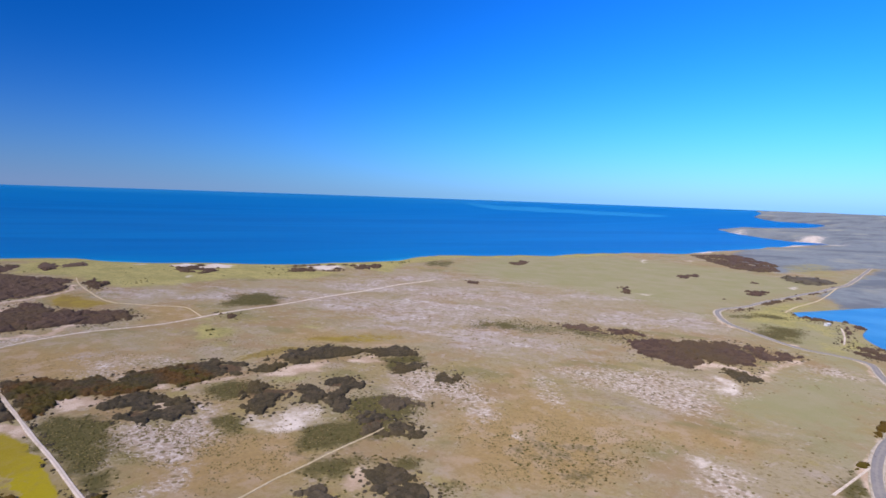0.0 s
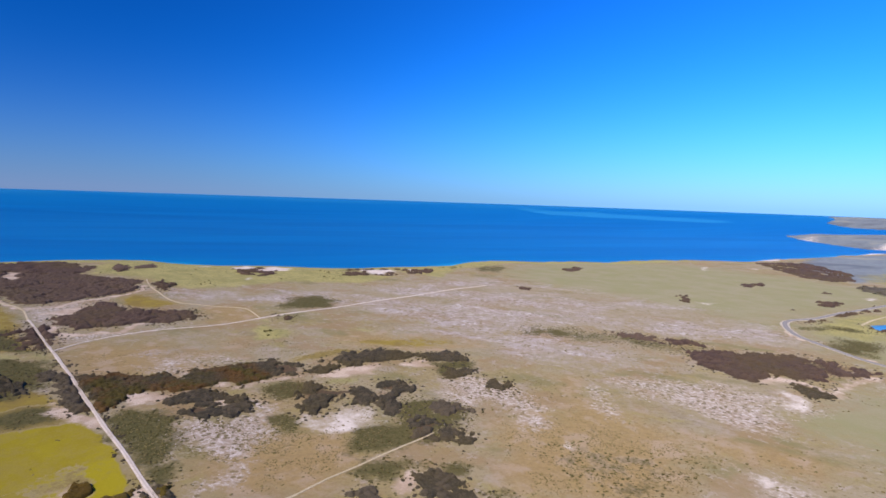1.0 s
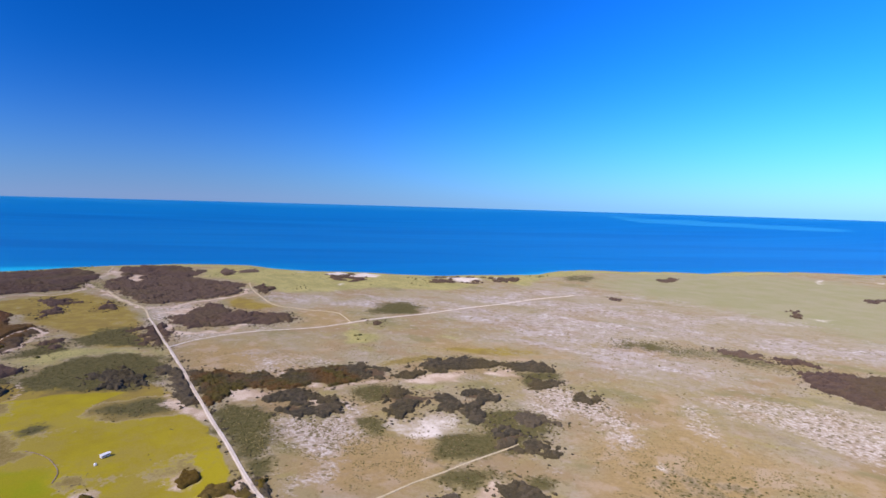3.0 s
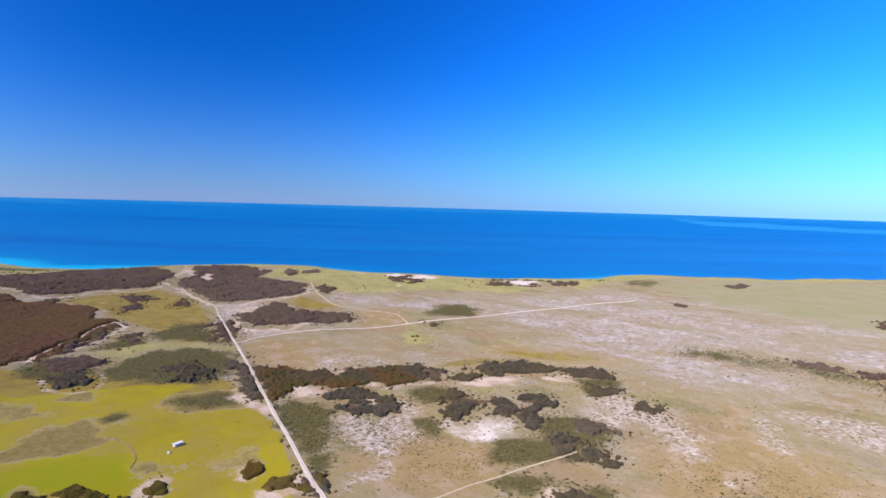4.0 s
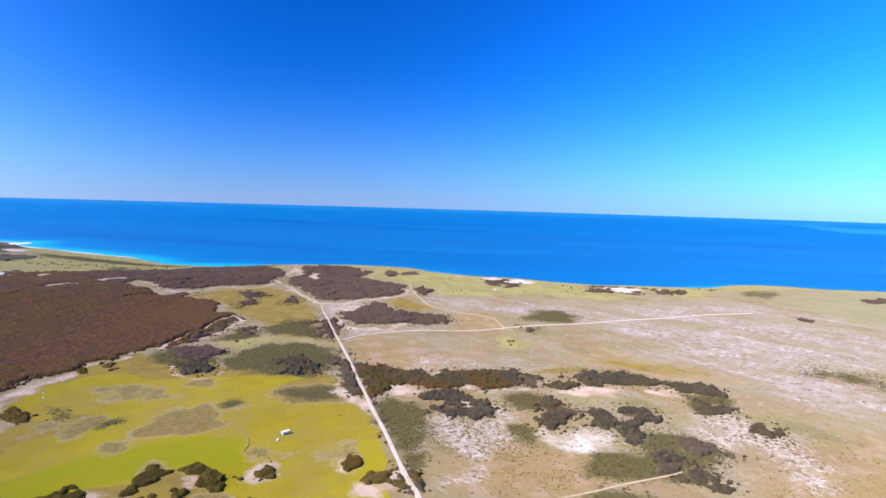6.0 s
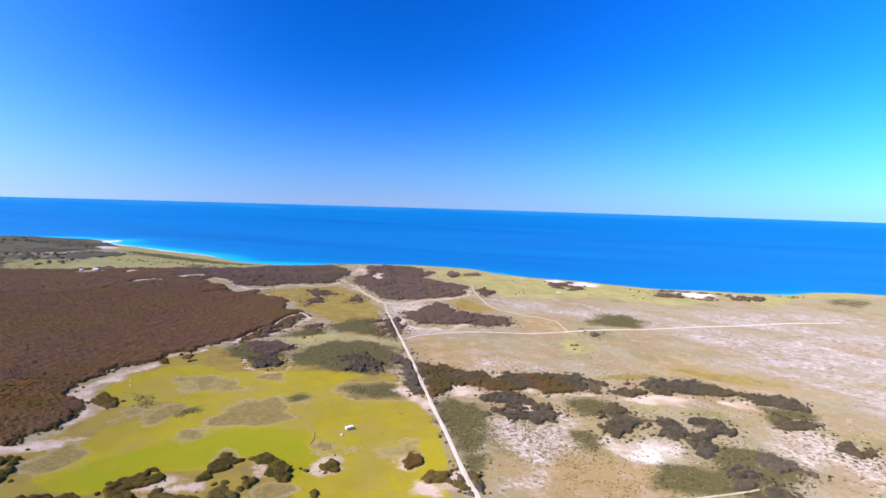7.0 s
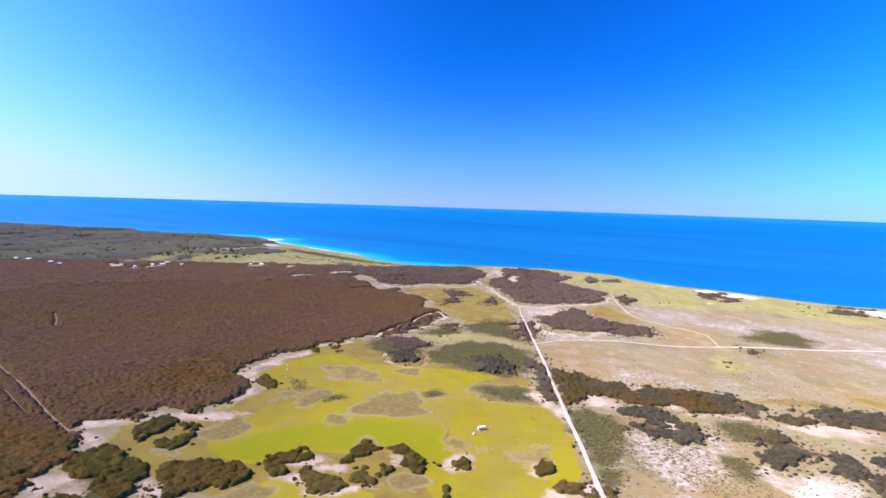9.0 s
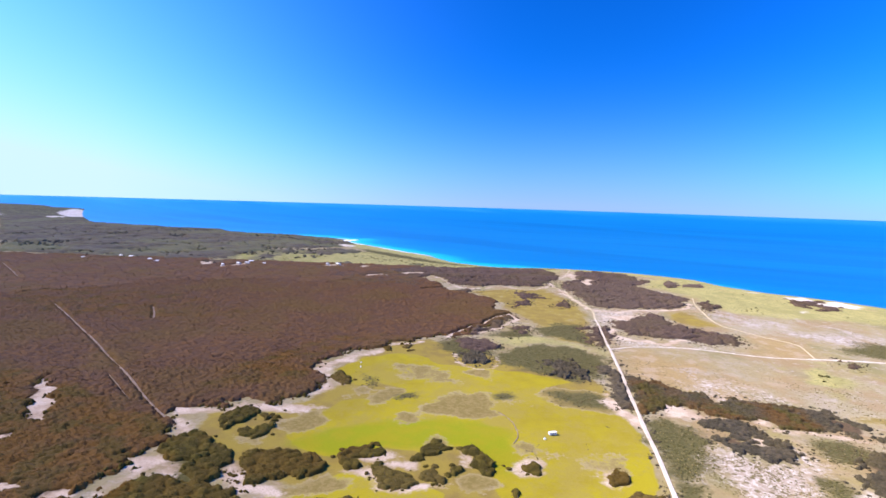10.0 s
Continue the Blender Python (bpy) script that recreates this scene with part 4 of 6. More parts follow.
region("sand", 1.3, [(-252, -25), (-256, -23), (-255, -20), (-249, -19)])
region("sand", 0.85, [(-372, 123), (-383, 132), (-372, 139), (-351, 123), (-322, 117), (-316, 108), (-318, 100), (-322, 96), (-328, 106), (-344, 118)])
region("sand", 0.85, [(-377, 141), (-392, 166), (-403, 182), (-409, 194), (-398, 189), (-389, 174), (-371, 148)])
region("sand", 1.2, [(-225, 83), (-218, 97), (-208, 95), (-201, 94), (-196, 99), (-189, 117), (-191, 123), (-188, 119), (-193, 98), (-199, 92), (-212, 94), (-222, 84)])
region("sand", 1.2, [(-230, 98), (-226, 111), (-221, 112), (-224, 100)])
region("sand", 1.2, [(-218, 107), (-211, 118), (-207, 115), (-208, 111)])
region("sand", 1.2, [(-212, 140), (-205, 142), (-198, 139), (-202, 137)])
region("sand", 1.2, [(-187, 155), (-183, 156), (-179, 163), (-182, 165), (-178, 164), (-180, 155)])
region("sand", 1.2, [(-312, 83), (-302, 90), (-303, 95), (-298, 98), (-296, 91), (-302, 82)])
region("heath", 1, [(-317, -47), (-290, -2), (-271, 2), (-260, -2), (-256, -7), (-246, -11), (-254, -19), (-255, -28), (-261, -39)])
line("worn_path", 0.45, [(-244, 188), (-237, 188), (-228, 186), (-218, 181), (-211, 176), (-206, 169)])
region("scrub", 0.66, [(-56, 307), (-42, 322), (-17, 315), (-3, 299), (-9, 275), (-19, 258), (-32, 254), (-44, 273), (-55, 283)])
region("scrub", 0.9, [(-141, 320), (-131, 331), (-116, 329), (-106, 307), (-119, 300), (-131, 306)])
region("scrub", 0.8, [(-110, 276), (-101, 281), (-93, 263), (-99, 254), (-106, 264)])
region("scrub", 0.7, [(-33, 236), (-17, 239), (-5, 241), (-6, 232), (-19, 228), (-29, 229)])
region("scrub", 0.7, [(-64, 221), (-53, 236), (-33, 236), (-29, 229), (-37, 216), (-53, 216)])
region("scrub", 0.6, [(-42, 209), (-27, 217), (-15, 209), (-17, 204), (-45, 203)])
region("scrub", 0.62, [(-196, 267), (-174, 276), (-155, 254), (-138, 243), (-137, 219), (-144, 210), (-165, 232)])
region("tuft", 0.8, [(29, 272), (58, 285), (95, 284), (109, 258), (98, 230), (74, 210), (30, 207), (18, 230)])
region("ochre", 1, [(-305, 372), (-297, 388), (-258, 378), (-236, 357), (-245, 333), (-262, 318)])
region("ochre", 0.8, [(-142, 454), (-87, 472), (-8, 463), (12, 443), (-32, 411), (-93, 409), (-130, 418)])
region("pale", 0.6, [(-234, 343), (-215, 353), (-184, 345), (-190, 330), (-214, 323)])
region("ochre", 1, [(-117, 242), (-94, 257), (-66, 256), (-61, 225), (-76, 209), (-94, 199), (-113, 198), (-112, 221)])
region("ochre", 0.9, [(-3, 283), (30, 320), (59, 288), (68, 275), (35, 247), (14, 246), (-2, 259)])
region("ochre", 0.8, [(103, 292), (133, 287), (154, 281), (174, 263), (145, 238), (118, 253), (100, 264)])
region("ochre", 0.8, [(39, 375), (67, 375), (61, 322), (45, 331)])
region("ochre", 0.8, [(-147, 312), (-115, 306), (-100, 283), (-109, 261), (-130, 288)])
region("scrub", 0.75, [(-337, 138), (-349, 148), (-340, 149), (-332, 151), (-318, 143), (-319, 136)])
region("scrub", 1.2, [(-264, 204), (-264, 213), (-259, 209), (-260, 203)])
region("scrub", 1.1, [(-292, 142), (-296, 150), (-293, 158), (-286, 154), (-287, 144)])
region("dry", 1.1, [(-264, 133), (-268, 139), (-262, 144), (-255, 141), (-256, 133)])
region("dry", 1.1, [(-181, 124), (-187, 130), (-182, 142), (-179, 140), (-177, 129)])
region("dry", 1.0, [(-205, 167), (-206, 173), (-197, 179), (-192, 174), (-198, 170), (-201, 165)])
region("dry", 1.0, [(-229, 130), (-233, 138), (-226, 142), (-216, 136), (-217, 127)])
region("olive", 0.85, [(-400, 545), (-395, 580), (-338, 541), (-321, 534), (-341, 508), (-366, 516)])
region("ochre", 1.0, [(-295, 526), (-283, 546), (-242, 526), (-218, 488), (-235, 470), (-250, 467)])
region("coast", 0.9, [(-205, 446), (-203, 462), (-182, 460), (-166, 447), (-170, 423), (-188, 419)])
region("coast", 0.8, [(-217, 485), (-208, 491), (-195, 474), (-200, 460)])
region("ochre", 0.9, [(-292, 341), (-286, 372), (-257, 383), (-234, 371), (-242, 342), (-261, 322)])
region("ochre", 0.9, [(-307, 352), (-248, 403), (-219, 367), (-230, 334), (-263, 312)])
region("olive", 0.75, [(-121, 429), (-76, 457), (-23, 460), (-17, 443), (-70, 422)])
region("dry", 0.7, [(-151, 379), (-117, 413), (-76, 405), (-105, 387), (-135, 368)])
region("ochre", 0.8, [(-143, 264), (-118, 273), (-86, 256), (-84, 209), (-110, 203), (-128, 215)])
region("dry", 0.55, [(-365, 176), (-352, 201), (-318, 211), (-291, 197), (-310, 176), (-337, 162)])
region("dune", 0.9, [(-213, 854), (-189, 875), (-153, 847), (-174, 809)])
region("dune", 0.8, [(-149, 901), (-122, 905), (-130, 849)])
region("dune", 0.7, [(-356, 832), (-335, 858), (-322, 810), (-337, 800)])
region("thick", 0.42, [(-241, 851), (-172, 897), (-93, 905), (-97, 856), (-160, 806), (-219, 789)])
line("gravel_road", 2.3, [(-102, 168), (-117, 183), (-127, 191), (-166, 226), (-212, 267), (-269, 319), (-313, 357)])
line("gravel_road", 1.9, [(-313, 357), (-360, 398), (-382, 418), (-406, 438)])
line("dune_track", 2.2, [(-406, 438), (-440, 470), (-470, 487), (-497, 498), (-530, 520), (-566, 545)])
line("dune_track", 2.0, [(-693, 668), (-752, 736), (-797, 773)])
line("cross_track", 2.3, [(-313, 357), (-309, 389), (-285, 425), (-243, 458), (-219, 486)])
line("cross_track", 4.2, [(-219, 486), (-179, 540), (-113, 629), (-57, 700), (-8, 762)])
line("dune_track", 1.5, [(-452, 672), (-410, 618), (-338, 548), (-304, 539), (-255, 531), (-237, 517), (-216, 490)])
line("foot_track", 1, [(-77, 198), (-74, 202), (-66, 216), (-57, 228), (-46, 243), (-30, 262), (-26, 268)])
line("firebreak", 1.6, [(-1141, -158), (-1022, -131), (-921, -109)])
line("firebreak", 1.3, [(-706, -55), (-585, -29), (-482, -8), (-402, 7), (-350, 16), (-319, 22)])
line("asphalt_road", 5, [(880, 1107), (660, 869), (573, 795), (448, 702), (366, 639), (326, 616), (307, 593), (295, 551), (296, 513), (302, 476), (311, 449), (325, 433), (336, 414), (321, 384), (306, 351), (279, 313), (247, 282), (225, 263), (204, 240), (188, 218), (176, 197)])
line("side_road", 2.2, [(391, 607), (414, 630), (457, 668), (507, 713), (600, 814)])
line("side_track", 1.3, [(166, 215), (181, 226), (201, 241), (206, 243)])
line("sandline", 4, [(-401, 223), (-406, 194), (-389, 165), (-376, 138), (-366, 125), (-331, 123)])
line("firebreak", 1.6, [(-652, 35), (-614, 34), (-585, 31)])
line("firebreak", 0.35, [(-417, -5), (-386, 1), (-359, 6)])
line("sandline", 8, [(-212, 257), (-201, 254), (-195, 248)])
line("sandline", 4, [(448, 702), (366, 639), (326, 616), (307, 593), (295, 551), (296, 513), (302, 476), (311, 449), (325, 433), (336, 414), (321, 384), (306, 351), (279, 313), (247, 282)])
line("sandline", 12, [(233, 270), (212, 249), (199, 234), (187, 216), (177, 199)])
line("side_track", 1.6, [(406, 540), (383, 504), (360, 473)])
LAKE = [(407, 618), (487, 646), (574, 671), (764, 707), (538, 493), (391, 423), (392, 465), (407, 508), (441, 548), (428, 575), (401, 594)]
COAST_EAST = [(-724, 878), (-661, 904), (-592, 922), (-530, 905), (-451, 901), (-381, 915), (-309, 928), (-236, 948), (-164, 988), (-107, 1034), (-69, 1105), (-11, 1160), (72, 1164), (150, 1207), (227, 1218), (266, 1251), (339, 1307), (449, 1351), (587, 1379), (684, 1469), (743, 1501), (949, 1661), (1141, 1817), (1288, 1909), (1356, 1893), (1498, 2051), (1521, 2152), (1424, 2217), (1405, 2426), (1396, 2598), (1347, 2708), (1512, 2874), (1639, 2835), (1853, 2895), (2022, 2968), (2174, 3090), (2152, 3211), (2082, 3370), (1998, 3437)]
COAST_WEST = [(-4033, -558), (-3976, -394), (-3868, -225), (-3809, -140), (-3749, -141), (-3525, -143), (-3265, -126), (-2872, -75), (-2610, -1), (-2442, 113), (-2367, 226), (-2254, 375), (-2106, 450), (-2035, 578), (-1964, 663), (-1838, 692), (-1751, 706), (-1807, 742), (-1715, 660), (-1598, 668), (-1454, 679), (-1328, 689), (-1230, 704), (-1075, 675), (-1007, 708), (-951, 746), (-890, 775), (-833, 802), (-785, 834)]
SHED = (-206, 195)
TANK = (-203, 187)
WHITE_MARKS = [(-368, 155), (-359, 151)]
BOATHOUSE = (399, 550)
HOUSES = [(-1176, -48), (-1192, 12), (-1166, 28), (-1109, 55), (-1079, 64), (-998, 161), (-1007, 189), (-1012, 204), (-1036, 216), (-987, 227), (-956, 334), (-950, 352)]
LAKE_RING = smooth_line(LAKE + LAKE[:1], 12)[:-1]
LAND = np.array(COAST_WEST[:-1] + COAST_EAST + [(2330, 4000), (3300, 3300), (4660, 0), (3300, -3300), (0, -4660), (-3300, -3300), (-4450, -1350)], float)


def line_distance(pts, poly, closed=False):
    q = np.roll(poly, -1, 0) if closed else poly[1:]
    p = poly if closed else poly[:-1]
    best = np.full(len(pts), 1e9)
    for a, b in zip(p, q):
        d = b - a
        s = np.clip(((pts - a) @ d) / max(d @ d, 1e-9), 0, 1)
        e = pts - a - s[:, None] * d
        best = np.minimum(best, (e * e).sum(1))
    return np.sqrt(best)


def inside(pts, poly):
    x, y = pts[:, 0], pts[:, 1]
    odd = np.zeros(len(pts), bool)
    for (ax, ay), (bx, by) in zip(poly, np.roll(poly, -1, 0)):
        if ay != by:
            odd ^= ((ay > y) != (by > y)) & (x < (bx - ax) * (y - ay) / (by - ay) + ax)
    return odd


def signed(pts, poly):
    return np.where(inside(pts, poly), 1, -1) * line_distance(pts, poly, True)


def value_noise(p, metres, seed):
    """Smooth random values from -1 to 1 over the plan."""
    q = p / metres
    i = np.floor(q).astype(int)
    f = q - i
    f = f * f * (3 - 2 * f)

    def corner(a, b):
        h = np.sin((i[:, 0] + a) * 127.1 + (i[:, 1] + b) * 311.7 + seed * 74.7) * 43758.5453
        return 2 * (h - np.floor(h)) - 1

    lo = corner(0, 0) * (1 - f[:, 0]) + corner(1, 0) * f[:, 0]
    hi = corner(0, 1) * (1 - f[:, 0]) + corner(1, 1) * f[:, 0]
    return lo * (1 - f[:, 1]) + hi * f[:, 1]


def ragged_plan(p):
    """Shifts the plan a little, so that outlines run unevenly."""
    k = np.clip(np.hypot(p[:, 0], p[:, 1]) / 330, 0.6, 1.5)[:, None]
    big = np.stack([value_noise(p, 26, 1), value_noise(p, 26, 2)], 1)
    small = np.stack([value_noise(p, 8, 3), value_noise(p, 8, 4)], 1)
    return p + k * (3.6 * big + 2.2 * small)


SOFT = {"pale": 1.8, "plain": 3.0, "pasture": 4.0, "ochre": 3.0, "coast": 1.5, "scrub": 1.6, "olive": 1.5, "dry": 1.3}


def zone_value(pts, names):
    """How far each point belongs to a zone: 0.5 on its outline, up to 1 inside."""
    out = np.zeros(len(pts))
    pts = ragged_plan(pts)
    for zone, amount, poly in REGIONS:
        if zone in names:
            reach = (12 + 0.02 * np.hypot(*poly.mean(0))) * SOFT.get(zone, 1.0)
            near = np.all((pts > poly.min(0) - reach) & (pts < poly.max(0) + reach), axis=1)
            if near.any():
                w = (3.5 + 0.012 * np.hypot(pts[near, 0], pts[near, 1])) * SOFT.get(zone, 1.0)
                v = amount * np.clip(0.5 + signed(pts[near], poly) / (2 * w), 0, 1)
                out[near] = np.maximum(out[near], v)
    if "sand" in names:
        for zone, width, p in LINES:
            if zone == "sandline":
                near = np.all((pts > p.min(0) - 30) & (pts < p.max(0) + 30), axis=1)
                if near.any():
                    v = np.clip(0.5 + (width / 2 - line_distance(pts[near], p)) / 6, 0, 1)
                    out[near] = np.maximum(out[near], v)
    return out


def far_rise(r, level):
    """Far land and water, which reach past 20 km, are drawn in towards the rim at the same angle below the eye."""
    q = np.clip(r - NEAR_R, 0, 2300)
    d = NEAR_R + q / (1 - q / 2400)
    return np.where(r > NEAR_R, EYE_H - (EYE_H - level) * r / d, level)


def swellings(x, y):
    return 0.9 * np.sin(x / 61 + 1.3) * np.sin(y / 47 + 0.4) + 0.5 * np.sin(x / 23 + y / 31) + 0.35 * np.sin(x / 13 - y / 17 + 2)


def smoothstep(a, b, x):
    t = np.clip((x - a) / (b - a), 0.0, 1.0)
    return t * t * (3 - 2 * t)


def ground_height(pts, s=None):
    x, y = pts[:, 0], pts[:, 1]
    r = np.hypot(x, y)
    s = signed(pts, LAND) if s is None else s
    rough = 5 * np.sin(x / 37 + 0.7 * np.sin(y / 29)) + 4 * np.sin(y / 23 + x / 71)
    s = s + rough * np.clip(1 - r / 3500, 0, 1)
    level = -27 + 7.5 * smoothstep(-22, 4, s) + 15 * smoothstep(4, 40, s) + 4.5 * smoothstep(40, 110, s)
    gentle = -27 + 7.5 * smoothstep(-22, 4, s) + np.clip(0.07 * (s - 4), 0, 19.5)      # the western beach rises slowly, sloped so the camera sees its shore
    level = level + (gentle - level) * smoothstep(-760, -960, x) * np.maximum(smoothstep(-2300, -1900, x), smoothstep(-3000, -3300, x))
    near = (np.abs(x - 560) < 420) & (np.abs(y - 560) < 320)
    if near.any():
        level = level.copy()
        level[near] -= 3.2 * smoothstep(-6, 5, signed(pts[near], LAKE_RING))
    return far_rise(r, level) + swellings(x, y) * smoothstep(20, 90, s) * np.clip(1 - r / 2400, 0, 1)


def spaced(core, far):
    """Grid lines: even steps in the core, wider and wider outside."""
    lo, hi, step = core
    v = list(np.arange(lo, hi + step, step))
    d = step
    while v[-1] < far:
        d = min(d * 1.09, 160)
        v.append(v[-1] + d)
    d = step
    while v[0] > -far:
        d = min(d * 1.09, 160)
        v.insert(0, v[0] - d)
    return np.array(v)


def sheet(name, xs, ys, height, keep, material, attrs):
    gx, gy = np.meshgrid(xs, ys)
    pts = np.stack([gx.ravel(), gy.ravel()], 1)
    ok, info = keep(pts)
    r = np.hypot(pts[:, 0], pts[:, 1])
    pts = pts * np.where(r > RIM_R, RIM_R / np.maximum(r, 1), 1.0)[:, None]
    nx = len(xs)
    i = np.arange(len(pts)).reshape(gx.shape)
    quads = np.stack([i[:-1, :-1], i[:-1, 1:], i[1:, 1:], i[1:, :-1]], -1).reshape(-1, 4)
    quads = quads[ok[quads].all(1) & (r[quads].min(1) < RIM_R - 1)]
    used = np.unique(quads)
    remap = np.full(len(pts), -1)
    remap[used] = np.arange(len(used))
    pts, info, quads = pts[used], info[used], remap[quads]
    co = np.column_stack([pts, height(pts, info)])
    mesh = mesh_from(name, co, quads, material)
    for key, fn in attrs.items():
        mesh.attributes.new(key, "FLOAT", "POINT").data.foreach_set("value", fn(pts, info).astype(np.float32))
    mesh.polygons.foreach_set("use_smooth", np.ones(len(quads), bool))
    return new(name, mesh)


def mesh_from(name, co, faces, material):
    """A mesh from arrays of corners and of equal-sized faces."""
    co, faces = np.asarray(co, np.float32), np.asarray(faces, np.int32)
    mesh = bpy.data.meshes.new(name)
    mesh.vertices.add(len(co))
    mesh.vertices.foreach_set("co", co.ravel())
    k = faces.shape[1]
    mesh.loops.add(faces.size)
    mesh.loops.foreach_set("vertex_index", faces.ravel())
    mesh.polygons.add(len(faces))
    mesh.polygons.foreach_set("loop_start", np.arange(0, faces.size, k, dtype=np.int32))
    mesh.materials.append(material)
    mesh.update(calc_edges=True)
    return mesh


# ---- ground, sea, lake ----
ZONES = ("pasture", "hazy_moor", "plain", "olive", "lime", "lush", "dry", "pale", "scrub", "coast", "ochre", "wood", "clear", "sand", "dune")
zone_attrs = {z: (lambda p, s, z=z: zone_value(p, (z,))) for z in ZONES}
zone_attrs["under"] = lambda p, s: zone_value(p, ("heath", "thick", "grove"))
zone_attrs["sand"] = lambda p, s: np.maximum(zone_value(p, ("sand",)), 0.62 * smoothstep(-30, 0, s) * (1 - smoothstep(0, 9, s)) * ((p[:, 0] > -1730) & (p[:, 0] < -1230)))
# beyond 2.5 km all western land gets the haze-lifted wood colour
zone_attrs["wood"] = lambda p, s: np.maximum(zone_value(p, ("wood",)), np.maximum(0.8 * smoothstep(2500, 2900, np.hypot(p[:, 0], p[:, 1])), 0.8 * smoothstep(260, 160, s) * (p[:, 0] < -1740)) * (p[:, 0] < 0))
zone_attrs["coast"] = lambda p, s: np.maximum(zone_value(p, ("coast",)), 0.72 * smoothstep(150, 90, s) * ((p[:, 0] > -1740) & (p[:, 0] < 450)))
# far eastern land takes the haze-tinted colour by distance
zone_attrs["hazy_moor"] = lambda p, s: np.maximum(zone_value(p, ("hazy_moor",)), 0.85 * smoothstep(1700, 2300, np.hypot(p[:, 0], p[:, 1])) * (p[:, 0] > 0))


def keep_land(p):
    s = signed(p, LAND)
    return (s > -60 - 0.1 * np.clip(np.hypot(p[:, 0], p[:, 1]) - 1200, 0, None)) & (np.hypot(p[:, 0], p[:, 1]) < RIM_R + 165), s


def keep_sea(p):
    s = signed(p, LAND)
    return (s < 70 + 0.1 * np.clip(np.hypot(p[:, 0], p[:, 1]) - 1200, 0, None)) & (np.hypot(p[:, 0], p[:, 1]) < RIM_R + 165), s


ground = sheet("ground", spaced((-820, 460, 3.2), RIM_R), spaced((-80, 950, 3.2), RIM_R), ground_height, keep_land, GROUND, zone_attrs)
tagged(ground, "dry coastal heathland with pale limestone, sand and lime-green pasture", "ground", kind="structure")
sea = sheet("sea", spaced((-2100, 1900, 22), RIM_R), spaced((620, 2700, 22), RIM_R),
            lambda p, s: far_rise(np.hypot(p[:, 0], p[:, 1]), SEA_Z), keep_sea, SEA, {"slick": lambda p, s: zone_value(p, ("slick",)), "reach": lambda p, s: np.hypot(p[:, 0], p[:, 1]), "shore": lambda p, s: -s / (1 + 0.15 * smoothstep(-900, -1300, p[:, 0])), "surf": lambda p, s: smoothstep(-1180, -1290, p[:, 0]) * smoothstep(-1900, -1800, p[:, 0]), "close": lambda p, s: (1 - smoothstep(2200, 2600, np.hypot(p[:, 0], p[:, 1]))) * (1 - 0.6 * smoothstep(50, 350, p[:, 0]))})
tagged(sea, "deep blue open sea, turquoise with white surf along the shore", "sea", kind="structure")


def flat_water(name, outline, z, material):
    bm = bmesh.new()
    ring = smooth_line(list(outline) + [outline[0]], 6)[:-1]
    ring = ring + 9 * (ring - ring.mean(0)) / np.linalg.norm(ring - ring.mean(0), axis=1)[:, None]
    bm.faces.new([bm.verts.new((x, y, z)) for x, y in ring])
    bmesh.ops.triangulate(bm, faces=bm.faces[:])
    mesh = bpy.data.meshes.new(name)
    bm.to_mesh(mesh)
    bm.free()
    mesh.materials.append(material)
    return new(name, mesh)


lagoon = flat_water("lagoon", LAKE, -1.3, LAKE_WATER)
tagged(lagoon, "calm blue lagoon with green grassy banks", "lake", kind="structure")


# ---- roads and tracks ----
def ribbon(name, p, width, material, lift, label, category):
    d = np.gradient(p, axis=0)
    d /= np.linalg.norm(d, axis=1)[:, None]
    side = np.stack([-d[:, 1], d[:, 0]], 1)
    offs = np.array([-0.5, -0.42, -0.25, 0.0, 0.25, 0.42, 0.5])
    wob = 1 + (0.0 if material is ASPHALT else 0.16) * value_noise(p, 9, 95) + (0.0 if material is ASPHALT else 0.16) * value_noise(p, 26, 96)
    rows, z = [], []
    for o in offs:
        q = p + side * (o * width * wob)[:, None]
        rows.append(q)
        z.append(ground_height(q) + lift * (0.35 if abs(o) == 0.5 else 1.0) - (0.25 if abs(o) == 0.5 else 0))
    co = np.stack([np.column_stack([r, h]) for r, h in zip(rows, z)], 1).reshape(-1, 3)
    k, n = len(offs), len(p)
    i = np.arange(n * k).reshape(n, k)
    quads = np.stack([i[:-1, :-1], i[1:, :-1], i[1:, 1:], i[:-1, 1:]], -1).reshape(-1, 4)[:, ::-1]
    mesh = mesh_from(name, co, quads, material)
    mesh.attributes.new("across", "FLOAT", "POINT").data.foreach_set("value", np.tile(np.abs(offs) * 2, n).astype(np.float32))
    return tagged(new(name, mesh), label, category, kind="structure")


VERGE = track_material("pale_gravel_verge", (0.50, 0.44, 0.36), (0.40, 0.35, 0.27), (0.26, 0.24, 0.14))
for zone, width, p in LINES:
    if zone == "asphalt_road":
        ribbon("road_verge", p, width * 1.65, VERGE, 0.22, "pale gravel verge along the asphalt road", "verge")
